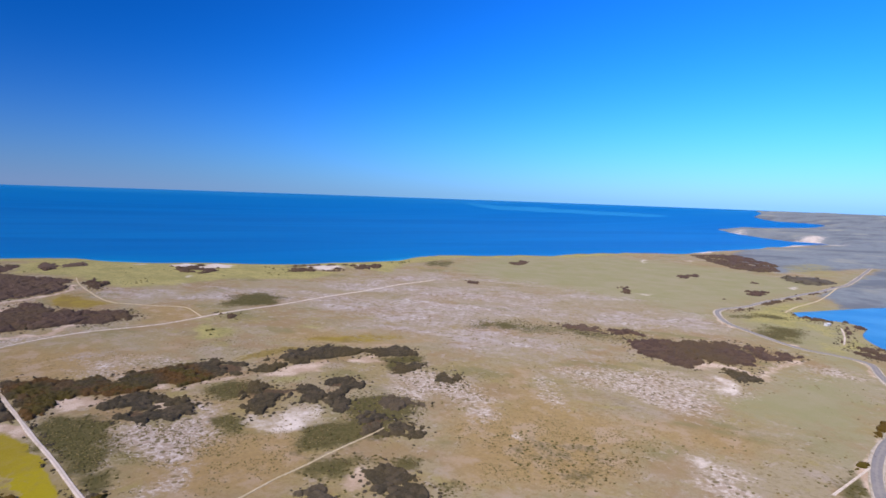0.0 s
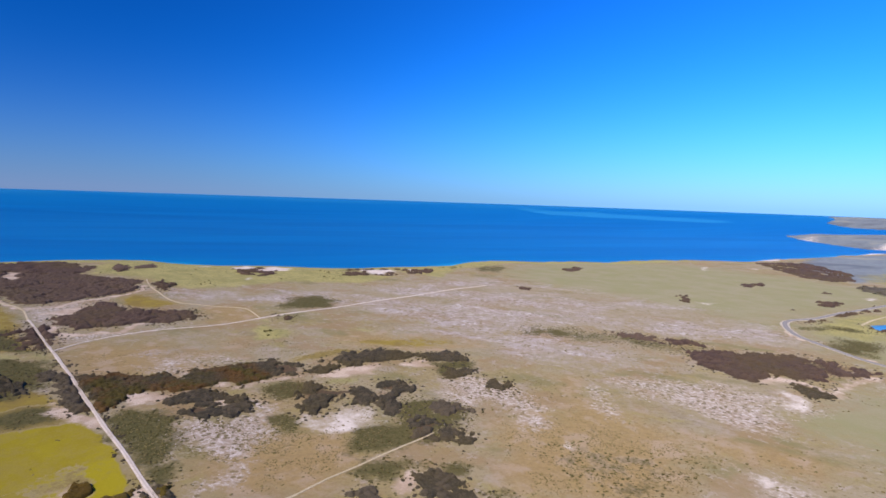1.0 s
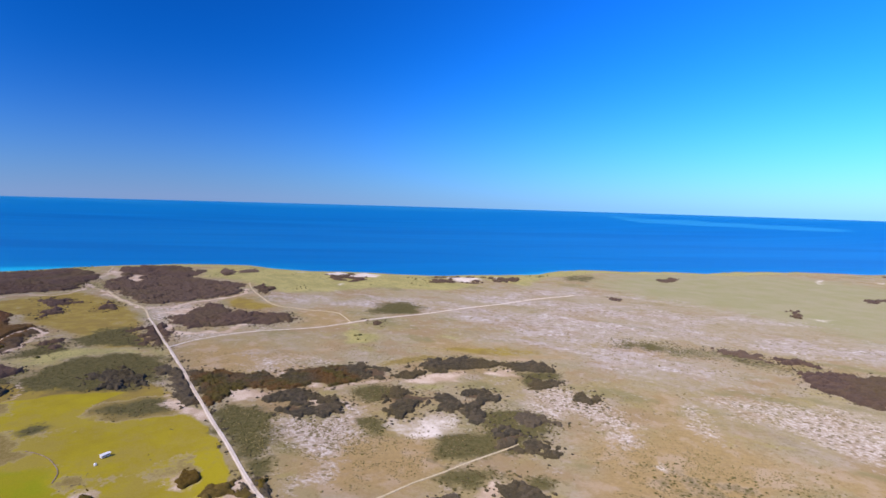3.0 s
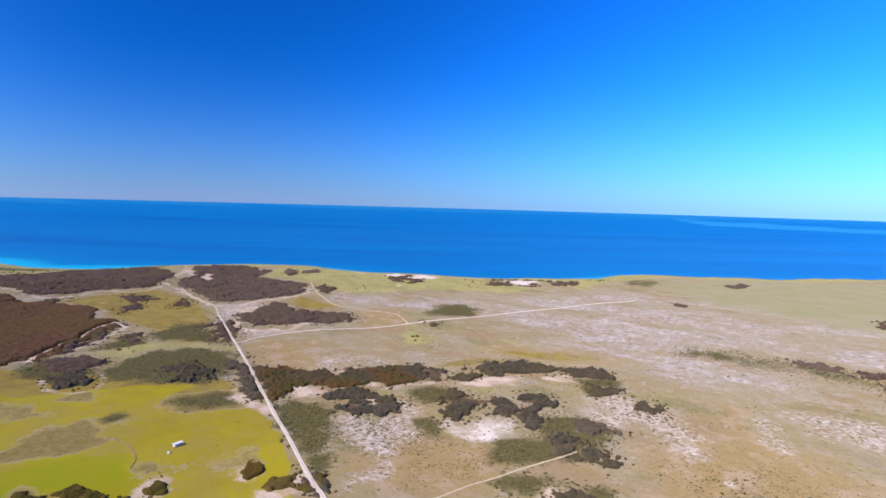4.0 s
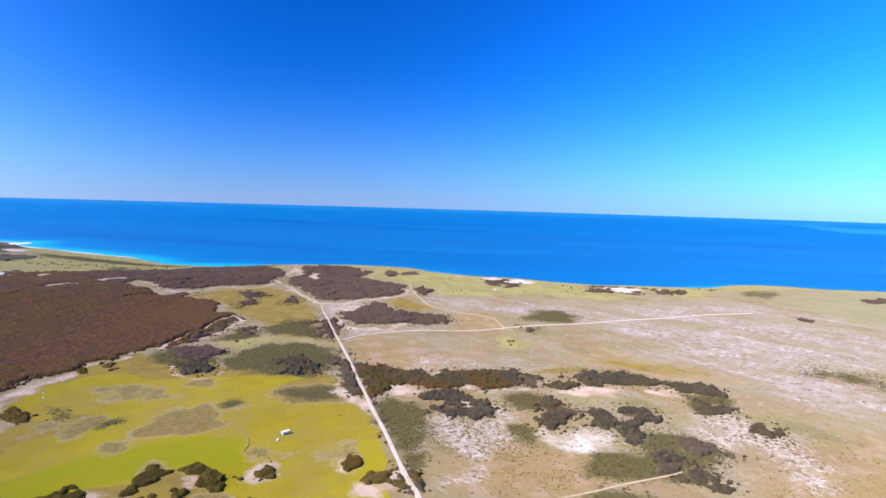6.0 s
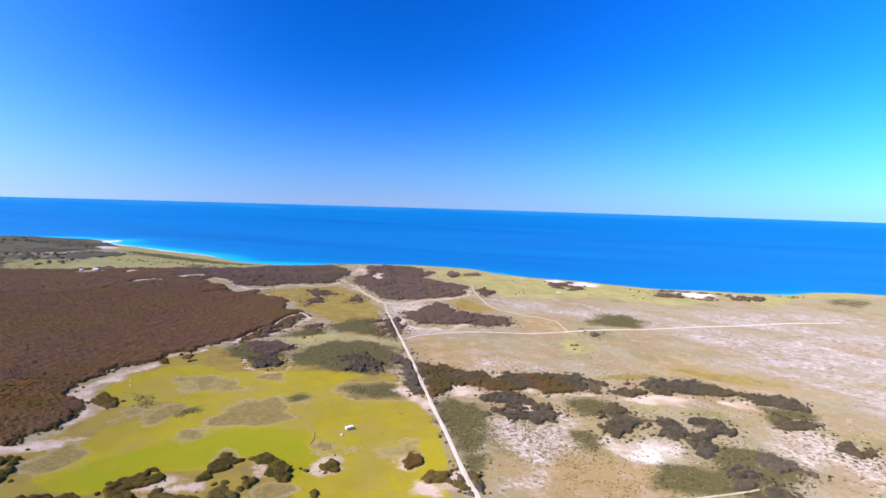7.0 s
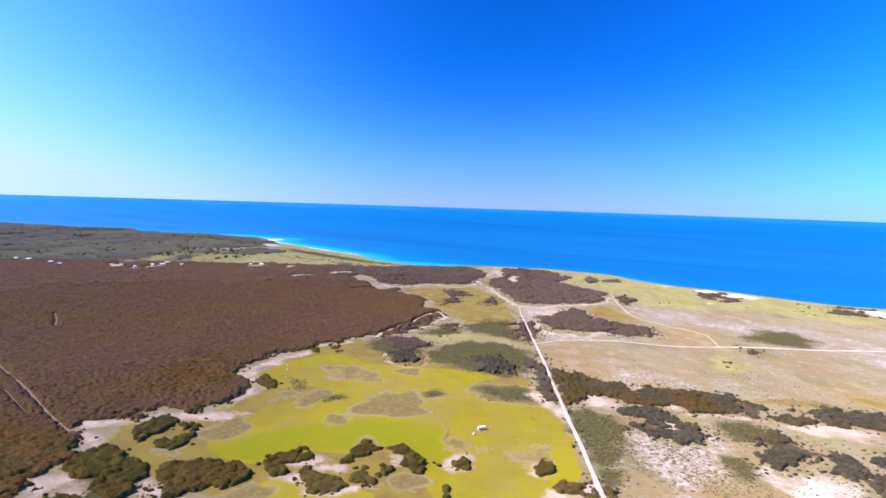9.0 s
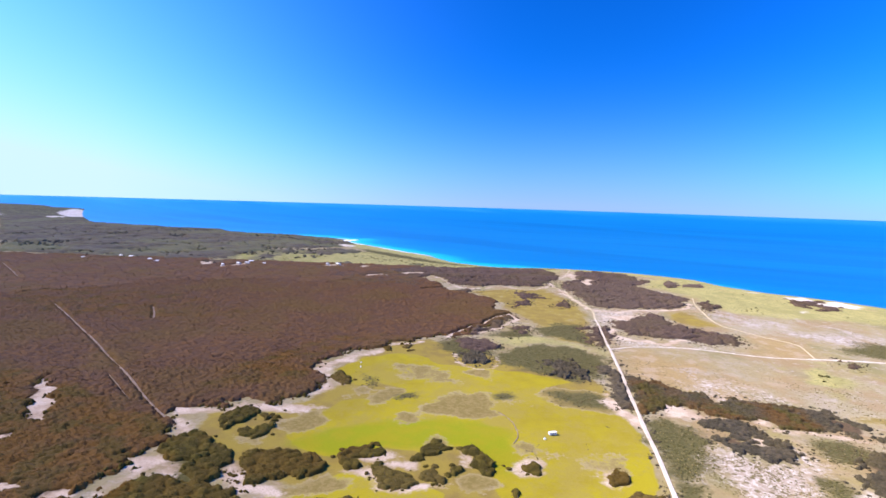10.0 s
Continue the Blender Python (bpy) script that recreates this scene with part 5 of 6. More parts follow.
ROAD_LOOKS = {
    "gravel_road": (GRAVEL, 0.35, "white limestone gravel road running straight past the pasture", "road"),
    "cross_track": (GRAVEL, 0.30, "narrow pale gravel track across the dry plain", "track"),
    "dune_track": (FAINT, 0.30, "faint sandy track winding towards the dunes", "track"),
    "foot_track": (FAINT, 0.28, "thin sandy vehicle track through dry grass", "track"),
    "worn_path": (BREAK, 0.22, "thin dark worn path across the pasture", "path"),
    "firebreak": (BREAK, 0.35, "straight overgrown firebreak cut through brown heath", "track"),
    "asphalt_road": (ASPHALT, 0.45, "grey asphalt road curving round the lagoon", "road"),
    "side_road": (FAINT, 0.40, "short pale road near the lagoon shore", "road"),
    "side_track": (GRAVEL, 0.35, "pale sandy track joining the asphalt road", "track"),
}
for zone, width, p in LINES:
    if zone in ROAD_LOOKS:
        mat, lift, label, cat = ROAD_LOOKS[zone]
        ribbon(zone, p, width, mat, lift, label, cat)


# ---- plants ----
rng = np.random.default_rng(7)


def bush_shape(leaves, size, hull=1, lobes=3, flat=0.62):
    """One bush: a lumpy core of several lobes, with leaf clumps standing off it. Unit radius, base at z = 0. Triangles."""
    bm = bmesh.new()
    centres = [(0.0, 0.0, flat * 0.42, 0.76)]
    for k in range(lobes):
        a = k * 2 * math.pi / max(lobes, 1) + rng.uniform(-0.5, 0.5)
        q = rng.uniform(0.38, 0.6)
        centres.append((q * math.cos(a), q * math.sin(a), flat * rng.uniform(0.25, 0.6), rng.uniform(0.34, 0.48)))
    for cx, cy, cz, cr in centres:
        made = bmesh.ops.create_icosphere(bm, subdivisions=hull, radius=cr)
        for v in made["verts"]:
            k = 1 + rng.uniform(-0.22, 0.2)
            v.co = Vector((cx + v.co.x * k, cy + v.co.y * k, max(0.0, cz + v.co.z * k * 0.8)))
    bmesh.ops.triangulate(bm, faces=bm.faces[:])
    bm.normal_update()
    bm.verts.index_update()
    co = [v.co[:] for v in bm.verts]
    tri = [[v.index for v in f.verts] for f in bm.faces if max(v.co.z for v in f.verts) > 0.02 and f.normal.z > -0.6]
    bm.free()
    for k in range(leaves):
        cx, cy, cz, cr = centres[rng.integers(len(centres))]
        d = rng.normal(size=3)
        d[2] = abs(d[2]) * 0.9 - 0.15
        d /= np.linalg.norm(d)
        at = np.array([cx, cy, cz]) + d * cr * np.array([1, 1, 0.8]) * rng.uniform(0.92, 1.16)
        u = np.cross(d, rng.normal(size=3))
        u /= np.linalg.norm(u) + 1e-9
        w = np.cross(d, u) + d * rng.uniform(-0.5, 0.5)
        s = size * rng.uniform(0.6, 1.4)
        b = len(co)
        co += [tuple(at + u * s), tuple(at - u * s * 0.8 + w * s * 0.4), tuple(at + w * s + d * s * 0.4), tuple(at - w * s * 0.9)]
        tri += [[b, b + 2, b + 1], [b, b + 1, b + 3]]
    co = np.array(co)
    co[:, 2] = np.maximum(co[:, 2], -0.02)
    return co, np.array(tri)


def grown(name, pts, radius, tall, shapes, material, label, category):
    """Many bushes in one object, for growth that nobody could count."""
    z = ground_height(pts)
    pick = rng.integers(0, len(shapes), len(pts))
    turn = rng.uniform(0, 2 * math.pi, len(pts))
    cos, tris, tints, base = [], [], [], 0
    for k, (co, tri) in enumerate(shapes):
        m = pick == k
        n = int(m.sum())
        if not n:
            continue
        c, s = np.cos(turn[m])[:, None], np.sin(turn[m])[:, None]
        r = radius[m][:, None]
        x = (co[None, :, 0] * c - co[None, :, 1] * s) * r + pts[m, 0:1]
        y = (co[None, :, 0] * s + co[None, :, 1] * c) * r + pts[m, 1:2]
        h = co[None, :, 2] * tall[m][:, None] + z[m][:, None] - 0.1
        cos.append(np.stack([x, y, h], -1).reshape(-1, 3))
        tris.append((tri[None] + (np.arange(n) * len(co))[:, None, None]).reshape(-1, 3) + base)
        tints.append(np.repeat(rng.uniform(0, 1, n), len(co)))
        base += n * len(co)
    mesh = mesh_from(name, np.vstack(cos), np.vstack(tris), material)
    mesh.polygons.foreach_set("use_smooth", np.ones(len(mesh.polygons), bool))
    mesh.attributes.new("tint", "FLOAT", "POINT").data.foreach_set("value", np.concatenate(tints).astype(np.float32))
    return tagged(new(name, mesh), label, category, kind="stuff")


def strewn(zones, spacing, jitter=0.45, ragged=0.16, box=None, clear=True):
    """Places inside the zones, about the given distance apart, with a ragged outline, off the roads."""
    out = []
    for zone, amount, poly in REGIONS:
        if zone in zones:
            lo, hi = poly.min(0) - 8, poly.max(0) + 8
            gx, gy = np.meshgrid(np.arange(lo[0], hi[0], spacing), np.arange(lo[1], hi[1], spacing))
            p = np.stack([gx.ravel(), gy.ravel()], 1) + rng.uniform(-jitter, jitter, (gx.size, 2)) * spacing
            v = np.clip(0.5 + signed(ragged_plan(p), poly) / 9, 0, 1)
            lobes = 0.28 * value_noise(p, 10, 31) + 0.22 * value_noise(p, 4.5, 32)
            keep = (v + lobes + rng.uniform(-ragged, ragged, len(p)) > 0.5) & (rng.uniform(0, 1, len(p)) < amount)
            keep |= (v > 0) & (rng.uniform(0, 1, len(p)) < (0.008 if zone == "grove" else 0.035))
            out.append(p[keep])
    p = np.vstack(out)
    if box is not None:
        r = np.hypot(p[:, 0], p[:, 1])
        p = p[(r >= box[0]) & (r < box[1])]
    if clear and len(p):
        ok = zone_value(p, ("sand",)) < 0.5
        for zone, width, q in LINES:
            if zone in ROAD_LOOKS:
                near = np.all((p > q.min(0) - 12) & (p < q.max(0) + 12), axis=1)
                ok[near] &= line_distance(p[near], q) > width / 2 + 1.3
        p = p[ok]
    return p


rough_near = [bush_shape(17, 0.17, 1, 2) for _ in range(7)]
rough_mid = [bush_shape(8, 0.22, 1, 1) for _ in range(7)]
rough_far = [bush_shape(4, 0.36, 1, 0) for _ in range(6)]


def sizes(n, lo, hi, ratio=(0.8, 1.3)):
    r = rng.uniform(lo, hi, n)
    return r, r * rng.uniform(*ratio, n)


def crowns(p, size, seed):
    """Rounded crowns side by side: height from 0 in the creases to 1 on top, and a random value for each crown."""
    q = p / size
    base = np.floor(q).astype(int)
    best, tint = np.full(len(p), 9.0), np.zeros(len(p))
    for a in (-1, 0, 1):
        for b in (-1, 0, 1):
            c = base + (a, b)
            h = [np.sin(c[:, 0] * (127.1 + 3 * k) + c[:, 1] * (311.7 - 5 * k) + seed * (74.7 + k)) * 43758.5453 for k in range(3)]
            h = [v - np.floor(v) for v in h]
            d = np.hypot(c[:, 0] + h[0] - q[:, 0], c[:, 1] + h[1] - q[:, 1]) * (0.8 + 0.5 * h[2])
            near = d < best
            best, tint = np.where(near, d, best), np.where(near, h[2], tint)
    return 1 - np.clip(best, 0, 1) ** 2, tint


def thicket_depth(p, regions, lobe):
    """Metres inside the growth, with a lobed outline, off the sand and the roads."""
    out = np.full(len(p), -99.0)
    q = ragged_plan(p)
    for zone, amount, poly in regions:
        near = np.all((q > poly.min(0) - 9) & (q < poly.max(0) + 9), axis=1)
        if zone == "thick":
            amount = min(amount, 0.84)
        if near.any():
            v = signed(q[near], poly)
            if amount < 1:
                k = 6 if zone == "wood" else 1
                v = np.minimum(v, 7 * k * (value_noise(p[near], 9 * k, 51) + 0.6 * value_noise(p[near], 26 * k, 52) + 2.2 * (amount - 0.5)))
            out[near] = np.maximum(out[near], v)
    near = np.flatnonzero(out > -12)
    pn = p[near]
    v = out[near] + lobe * (0.9 * value_noise(pn, 11, 53) + 0.8 * value_noise(pn, 5, 54) + 0.5 * value_noise(pn, 2.3, 55))
    v = np.minimum(v, 14 * (0.5 - zone_value(pn, ("clear",) if regions[0][0] == "grove" else ("sand", "clear", "dune"))) + 0.8)
    for zone, width, path in LINES:
        if zone in ROAD_LOOKS:
            k = np.flatnonzero(np.all((pn > path.min(0) - 16) & (pn < path.max(0) + 16), axis=1))
            if len(k):
                v[k] = np.minimum(v[k], line_distance(pn[k], path) - width / 2 - 0.3 + (0.7 * value_noise(pn[k], 6, 71) if zone != "firebreak" else 0.35 + 0.8 * value_noise(pn[k], 7, 71) + 0.35 * value_noise(pn[k], 19, 72)))
    out[near] = v
    return out


def canopy(name, regions, band, step, tall, crown, deep, lobe, leaves, leaf, material, label, category, edge=3.0, bite=2.5, parent=None):
    """One roof of foliage over dense growth: domed crowns beside crowns with dark gaps, rounded off at the rim, with leaf clumps on it."""
    polys = [q for _, _, q in regions]
    lo, hi = np.min([q.min(0) for q in polys], 0) - 14, np.max([q.max(0) for q in polys], 0) + 14
    xs, ys = np.arange(lo[0], hi[0], step), np.arange(lo[1], hi[1], step)
    gx, gy = np.meshgrid(xs, ys)
    p = np.stack([gx.ravel(), gy.ravel()], 1)
    p = p + rng.uniform(-0.3, 0.3, p.shape) * step
    r = np.hypot(p[:, 0], p[:, 1])
    r = r + np.clip(r / 430, 0, 1) * (30 * value_noise(p, 45, 91) + 22 * value_noise(p, 14, 92))    # bands meet along a ragged line
    live = (r > band[0] - 2 * step) & (r < band[1] + 2 * step)
    v = np.full(len(p), -99.0)
    v[live] = thicket_depth(p[live], regions, lobe)
    if parent is not None:
        v += 0.6 if regions[0][0] == "thick" else 0.2
    dome, tint = np.zeros(len(p)), np.zeros(len(p))
    k = np.flatnonzero(v > -3)
    top, tint[k] = crowns(p[k], crown, 5)
    dome[k] = np.sqrt(np.clip((top - 0.40) / 0.60, 0, 1))
    v[k] -= bite * (1 - dome[k]) * (1 - smoothstep(1.5, 4.0 * bite, v[k]))      # the rim follows the single crowns
    i = np.arange(len(p)).reshape(gx.shape)
    quads = np.stack([i[:-1, :-1], i[:-1, 1:], i[1:, 1:], i[1:, :-1]], -1).reshape(-1, 4)
    mid = r[quads].mean(1)
    quads = quads[(v[quads].max(1) > 0) & (v[quads].min(1) > -50) & (mid >= band[0] - step) & (mid < band[1])]
    used, quads = np.unique(quads, return_inverse=True)
    quads = quads.reshape(-1, 4)
    p, v, dome, tint = p[used], v[used], dome[used], tint[used]
    small, _ = crowns(p, crown * 0.36, 8)
    rise = np.sqrt(np.clip(v / edge, 0, 1))
    high = tall * (1 + 0.3 * value_noise(p, 17, 61)) * (0.75 + 0.5 * tint) * rise * (1 - deep + deep * dome + 0.3 * deep * (small - 0.6))
    z = ground_height(p) + np.where(v > 0, np.maximum(high, 0.15), -0.4)
    co = np.column_stack([p, z])
    tris = np.vstack([quads[:, [0, 1, 2]], quads[:, [0, 2, 3]]])
    n = int(len(quads) * step * step * leaves)
    if n:
        k = rng.integers(0, len(p), n)
        k = k[(v[k] > 0) & (dome[k] > 0.25)]
        n = len(k)
        at = co[k] + np.column_stack([rng.uniform(-0.5, 0.5, (n, 2)) * step, rng.uniform(0.0, 0.22, n)])
        a = rng.normal(size=(n, 3)) * (1, 1, 0.5)
        b = rng.normal(size=(n, 3)) * (1, 1, 0.5)
        s = leaf * rng.uniform(0.5, 1.4, (n, 1))
        a, b = a / np.linalg.norm(a, axis=1)[:, None] * s, b / np.linalg.norm(b, axis=1)[:, None] * s
        m0 = len(co)
        co = np.vstack([co, np.stack([at - a, at + b * 0.7, at + a, at - b * 0.7], 1).reshape(-1, 3)])
        f = m0 + 4 * np.arange(n)[:, None]
        tris = np.vstack([tris, f + [0, 1, 2], f + [0, 2, 3]])
        tint = np.concatenate([tint, np.repeat(np.clip(tint[k] + rng.uniform(-0.3, 0.3, n), 0, 1), 4)])
    damp = zone_value(co[:, :2], ("damp",))
    if parent is not None:
        co = co - np.array(parent.location)
    mesh = mesh_from(name, co, tris, material)
    mesh.polygons.foreach_set("use_smooth", np.ones(len(tris), bool))
    mesh.attributes.new("tint", "FLOAT", "POINT").data.foreach_set("value", tint.astype(np.float32))
    mesh.attributes.new("damp", "FLOAT", "POINT").data.foreach_set("value", damp.astype(np.float32))
    if parent is not None:
        ob = new(name, mesh)
        ob.parent = parent
        return ob
    return tagged(new(name, mesh), label, category, kind="stuff")


HEATH_LABEL = "dense brown coastal heath with rusty and olive shrubs"


def of(*zones):
    return [g for g in REGIONS if g[0] in zones]


canopy("heath", of("heath"), (0, 430), 0.8, 2.1, 3.0, 0.55, 4.0, 1.2, 0.32, HEATH_LEAF, HEATH_LABEL, "heath", 2.2, 2.5)
# outer bands: shallower crowns, so less self-shade, in place of haze
canopy("heath", of("heath"), (430, 820), 1.3, 2.1, 3.6, 0.34, 4.0, 0.6, 0.42, HEATH_LEAF, HEATH_LABEL, "heath", 2.4, 2.5)
canopy("heath", of("heath"), (820, 2400), 2.8, 2.1, 6.5, 0.2, 4.0, 0.06, 0.8, HEATH_LEAF, HEATH_LABEL, "heath", 3.0, 3.0)
FAR_THICK = [g for g in of("thick") if np.hypot(*g[2].mean(0)) >= 460]
canopy("thicket", FAR_THICK, (0, 900), 1.2, 2.2, 4.2, 0.65, 3.6, 0.6, 0.42, COAST_LEAF, "dense purple-brown thicket of low coastal shrubs", "thicket", 2.2, 3.0)
canopy("thicket", FAR_THICK, (900, 2400), 3.0, 2.2, 8.0, 0.6, 3.5, 0.05, 1.0, COAST_LEAF, "dense purple-brown thicket of low coastal shrubs", "thicket")
canopy("woodland", of("wood"), (700, 3000), 6.5, 3.4, 16.0, 0.7, 9.0, 0.0, 2.6, WOOD_LEAF, "far dark green coastal woodland with clearings, lightened for haze", "woodland", 3.0, 8.0)

# single trees and bush islands in the far woods
p = strewn(("wood",), 15.0, box=(850, 2300), clear=False)
p = p[(value_noise(p, 60, 33) + 0.6 * value_noise(p, 22, 34) > -0.15) & (zone_value(p, ("clear", "sand", "dune")) < 0.8)]
r, h = sizes(len(p), 2.2, 6.0, (0.7, 1.0))
grown("far_bushes", p, r, h, rough_mid, WOOD_LEAF, "scattered dark bushes in the far coastal woodland, lightened for haze", "bushes")

p = strewn(("scrub",), 2.3, box=(0, 700))
r, h = sizes(len(p), 0.35, 1.15, (0.25, 0.5))
grown("green_scrub", p, r, h, rough_far, SCRUB_LEAF, "low dull green scrub on sandy ground", "scrub")

# loose shrubs round the thickets
gx, gy = np.meshgrid(np.arange(-700, 420, 2.6), np.arange(120, 620, 2.6))
p = np.stack([gx.ravel(), gy.ravel()], 1) + rng.uniform(-1.5, 1.5, (gx.size, 2))
p = p[(zone_value(p, ("thick",)) > 0.02) & (zone_value(p, ("sand",)) < 0.75)]
p = p[(rng.uniform(0, 1, len(p)) < 0.5) & (thicket_depth(p, of("thick"), 3.0) < 0.3) & (zone_value(p, ("lime",)) < 0.4)]
p = p[np.min([line_distance(p, q) - w / 2 for z, w, q in LINES if z in ROAD_LOOKS], axis=0) > 1.5]
r = 0.3 + 1.1 * rng.uniform(0, 1, len(p)) ** 1.7
h = r * rng.uniform(0.5, 0.9, len(p))
grown("loose_shrubs", p, r, h, rough_near, THICK_LEAF, "single dark shrubs scattered round the thickets", "shrubs")


# shrubs straying from the heath onto the sand, and sparse bushes on the grassy sea slope
gx, gy = np.meshgrid(np.arange(-480, -180, 1.9), np.arange(-45, 330, 1.9))
p = np.stack([gx.ravel(), gy.ravel()], 1) + rng.uniform(-1.2, 1.2, (gx.size, 2))
p = p[zone_value(p, ("sand",)) > 0.45]
d = thicket_depth(p, of("heath", "grove"), 3.0)
p = p[(d < 0.2) & (d > -8) & (value_noise(p, 9, 21) + 0.8 * value_noise(p, 3.5, 22) > 0.42 - 0.05 * d)]
r = 0.35 + 1.1 * rng.uniform(0, 1, len(p)) ** 1.8
grown("rim_shrubs", p, r, r * rng.uniform(0.6, 0.95, len(p)), rough_near, BUSH_LEAF, "dark green shrubs straying from the heath onto sand", "shrubs")
gx, gy = np.meshgrid(np.arange(-480, -220, 2.3), np.arange(-45, 330, 2.3))
p = np.stack([gx.ravel(), gy.ravel()], 1) + rng.uniform(-1.2, 1.2, (gx.size, 2))
d = thicket_depth(p, of("heath"), 4.0)
p = p[(d > -1.5) & (d < 3.0) & (np.min([line_distance(p, q) for z, w, q in LINES if z == "firebreak"], axis=0) > 4.5) & (value_noise(p, 11, 25) + 0.7 * value_noise(p, 4, 26) > 0.0)]
r = 0.7 + 1.0 * rng.uniform(0, 1, len(p)) ** 1.5
grown("rim_bushes", p, r, r * rng.uniform(1.1, 1.7, len(p)), rough_near, BUSH_LEAF, "dark olive bushes along the edge of the brown heath", "bushes")
gx, gy = np.meshgrid(np.arange(-1500, 0, 8.0), np.arange(200, 1000, 8.0))
p = np.stack([gx.ravel(), gy.ravel()], 1) + rng.uniform(-4, 4, (gx.size, 2))
p = p[(zone_value(p, ("coast",)) > 0.6) & (signed(p, LAND) > 30) & (value_noise(p, 60, 23) + 0.8 * value_noise(p, 17, 24) + rng.uniform(-0.3, 0.3, len(p)) > 0.5)]
r = 0.7 + 2.0 * rng.uniform(0, 1, len(p)) ** 2
grown("slope_bushes", p, r, r * rng.uniform(0.4, 0.7, len(p)), rough_far, SCRUB_LEAF, "sparse low bushes on the grassy sea slope", "bushes")

# low shrubs crowding the edges of the gravel road
q = np.vstack([path for z, w, path in LINES if z == "gravel_road"])
d = np.gradient(q, axis=0)
d /= np.linalg.norm(d, axis=1)[:, None]
out = []
for side in (-1, 1):
    for _ in range(4):
        at = q + np.stack([-d[:, 1], d[:, 0]], 1) * side * rng.uniform(1.5, 4.2, (len(q), 1)) + rng.uniform(-2, 2, q.shape)
        out.append(at[(value_noise(at, 13, 97) + 0.7 * value_noise(at, 5, 98) > 0.1)])
p = np.vstack(out)
p = p[(line_distance(p, q) > 1.35)]
r = 0.3 + 0.9 * rng.uniform(0, 1, len(p)) ** 1.6
grown("roadside_shrubs", p, r, r * rng.uniform(0.6, 0.95, len(p)), rough_near, THICK_LEAF, "dark low shrubs along the gravel road", "shrubs")


# ---- single bushes: each one a thing ----
def part(name, bm, material, parent, label=""):
    mesh = bpy.data.meshes.new(name)
    bm.to_mesh(mesh)
    bm.free()
    mesh.materials.append(material)
    ob = new(name, mesh)
    ob.parent = parent
    if label:
        ob["label"] = label
    return ob


def thing(name, label, category, group=""):
    return tagged(new(name), label, category, group)


def limb(bm, a, b, r0, r1, n=6):
    a, b = Vector(a), Vector(b)
    q = (b - a).to_track_quat("Z", "Y")
    rings = []
    for at, r in ((a, r0), (b, r1)):
        rings.append([bm.verts.new(at + q @ Vector((r * math.cos(t), r * math.sin(t), 0))) for t in (2 * math.pi * k / n for k in range(n))])
    for k in range(n):
        bm.faces.new((rings[0][k], rings[0][(k + 1) % n], rings[1][(k + 1) % n], rings[1][k]))
    bm.faces.new(rings[1])


def coastal_bush(leaves, lobes, label):
    """A wind-shaped bush: several short stems and one domed crown of leaf clumps. About 1 m in radius before scaling."""
    root = thing("coastal_bush", label, "bush", "bushes round the pasture")
    bm = bmesh.new()
    for k in range(4):
        a = k * 1.57 + rng.uniform(-0.4, 0.4)
        limb(bm, (0.04 * math.cos(a), 0.04 * math.sin(a), -0.06), (0.32 * math.cos(a), 0.32 * math.sin(a), 0.5), 0.05, 0.025)
    part("trunk", bm, BARK, root)
    co, tri = bush_shape(leaves, 0.095, 2, lobes, 0.7)
    mesh = mesh_from("crown", co, tri, BUSH_LEAF)
    mesh.polygons.foreach_set("use_smooth", np.ones(len(mesh.polygons), bool))
    mesh.attributes.new("tint", "FLOAT", "POINT").data.foreach_set("value", np.full(len(co), rng.uniform(0, 1), np.float32))
    crown = new("crown", mesh)
    crown.parent = root
    return root


def place_on_ground(p, lift=0.0):
    return float(ground_height(np.array([p], float))[0]) + lift


BUSH_LABELS = ("rounded olive-green coastal bush on pale sandy ground", "low spreading dark green bush beside bright pasture", "dense domed bush with brownish leaves on sand")
CLUMP_LABELS = ("dense olive-green clump of wind-shaped bushes on pale sand", "rounded dark green bush clump standing in bright pasture", "spreading brownish-green bush clump beside a sandy patch")


def clump(name, zone_region, label, category, group, look_of):
    """Several bushes grown into one crown on short stems."""
    _, _, poly = zone_region
    mid = poly.mean(0)
    root = thing(name, label, category, group)
    root.location = (mid[0], mid[1], place_on_ground(mid))
    size = np.hypot(*np.ptp(poly, axis=0))
    tall, crown, deep, lobe, leaf, material, edge, bite = look_of
    canopy("crown", [zone_region], (0, 3000), 0.5 if size < 60 else 0.65, tall + 0.014 * min(size, 50), crown, deep, lobe, 3.0, leaf, material, "", "", edge, bite, root)
    for k in range(int(np.clip(size / 7, 2, 6))):
        q = mid + (poly[(3 * k) % len(poly)] - mid) * 0.45
        bm = bmesh.new()
        foot = Vector((q[0], q[1], place_on_ground(q))) - root.location
        limb(bm, foot - Vector((0, 0, 0.2)), foot + Vector((0.25, 0.1, 1.0)), 0.14, 0.08)
        limb(bm, foot + Vector((0.25, 0.1, 1.0)), foot + Vector((-0.2, 0.4, 1.4)), 0.08, 0.05)
        part("trunk", bm, BARK, root)
    return root


GROVE_LOOK = (1.25, 4.2, 0.72, 2.2, 0.24, BUSH_LEAF, 1.3, 1.6)
THICKET_LOOK = (1.05, 3.2, 0.7, 3.4, 0.25, THICK_LEAF, 1.6, 2.4)
THICKET_LABELS = ("dark grey-brown thicket of wind-bent shrubs on pale sand", "dense brownish thicket beside white limestone rubble", "ragged dark thicket island in dry heathland grass")
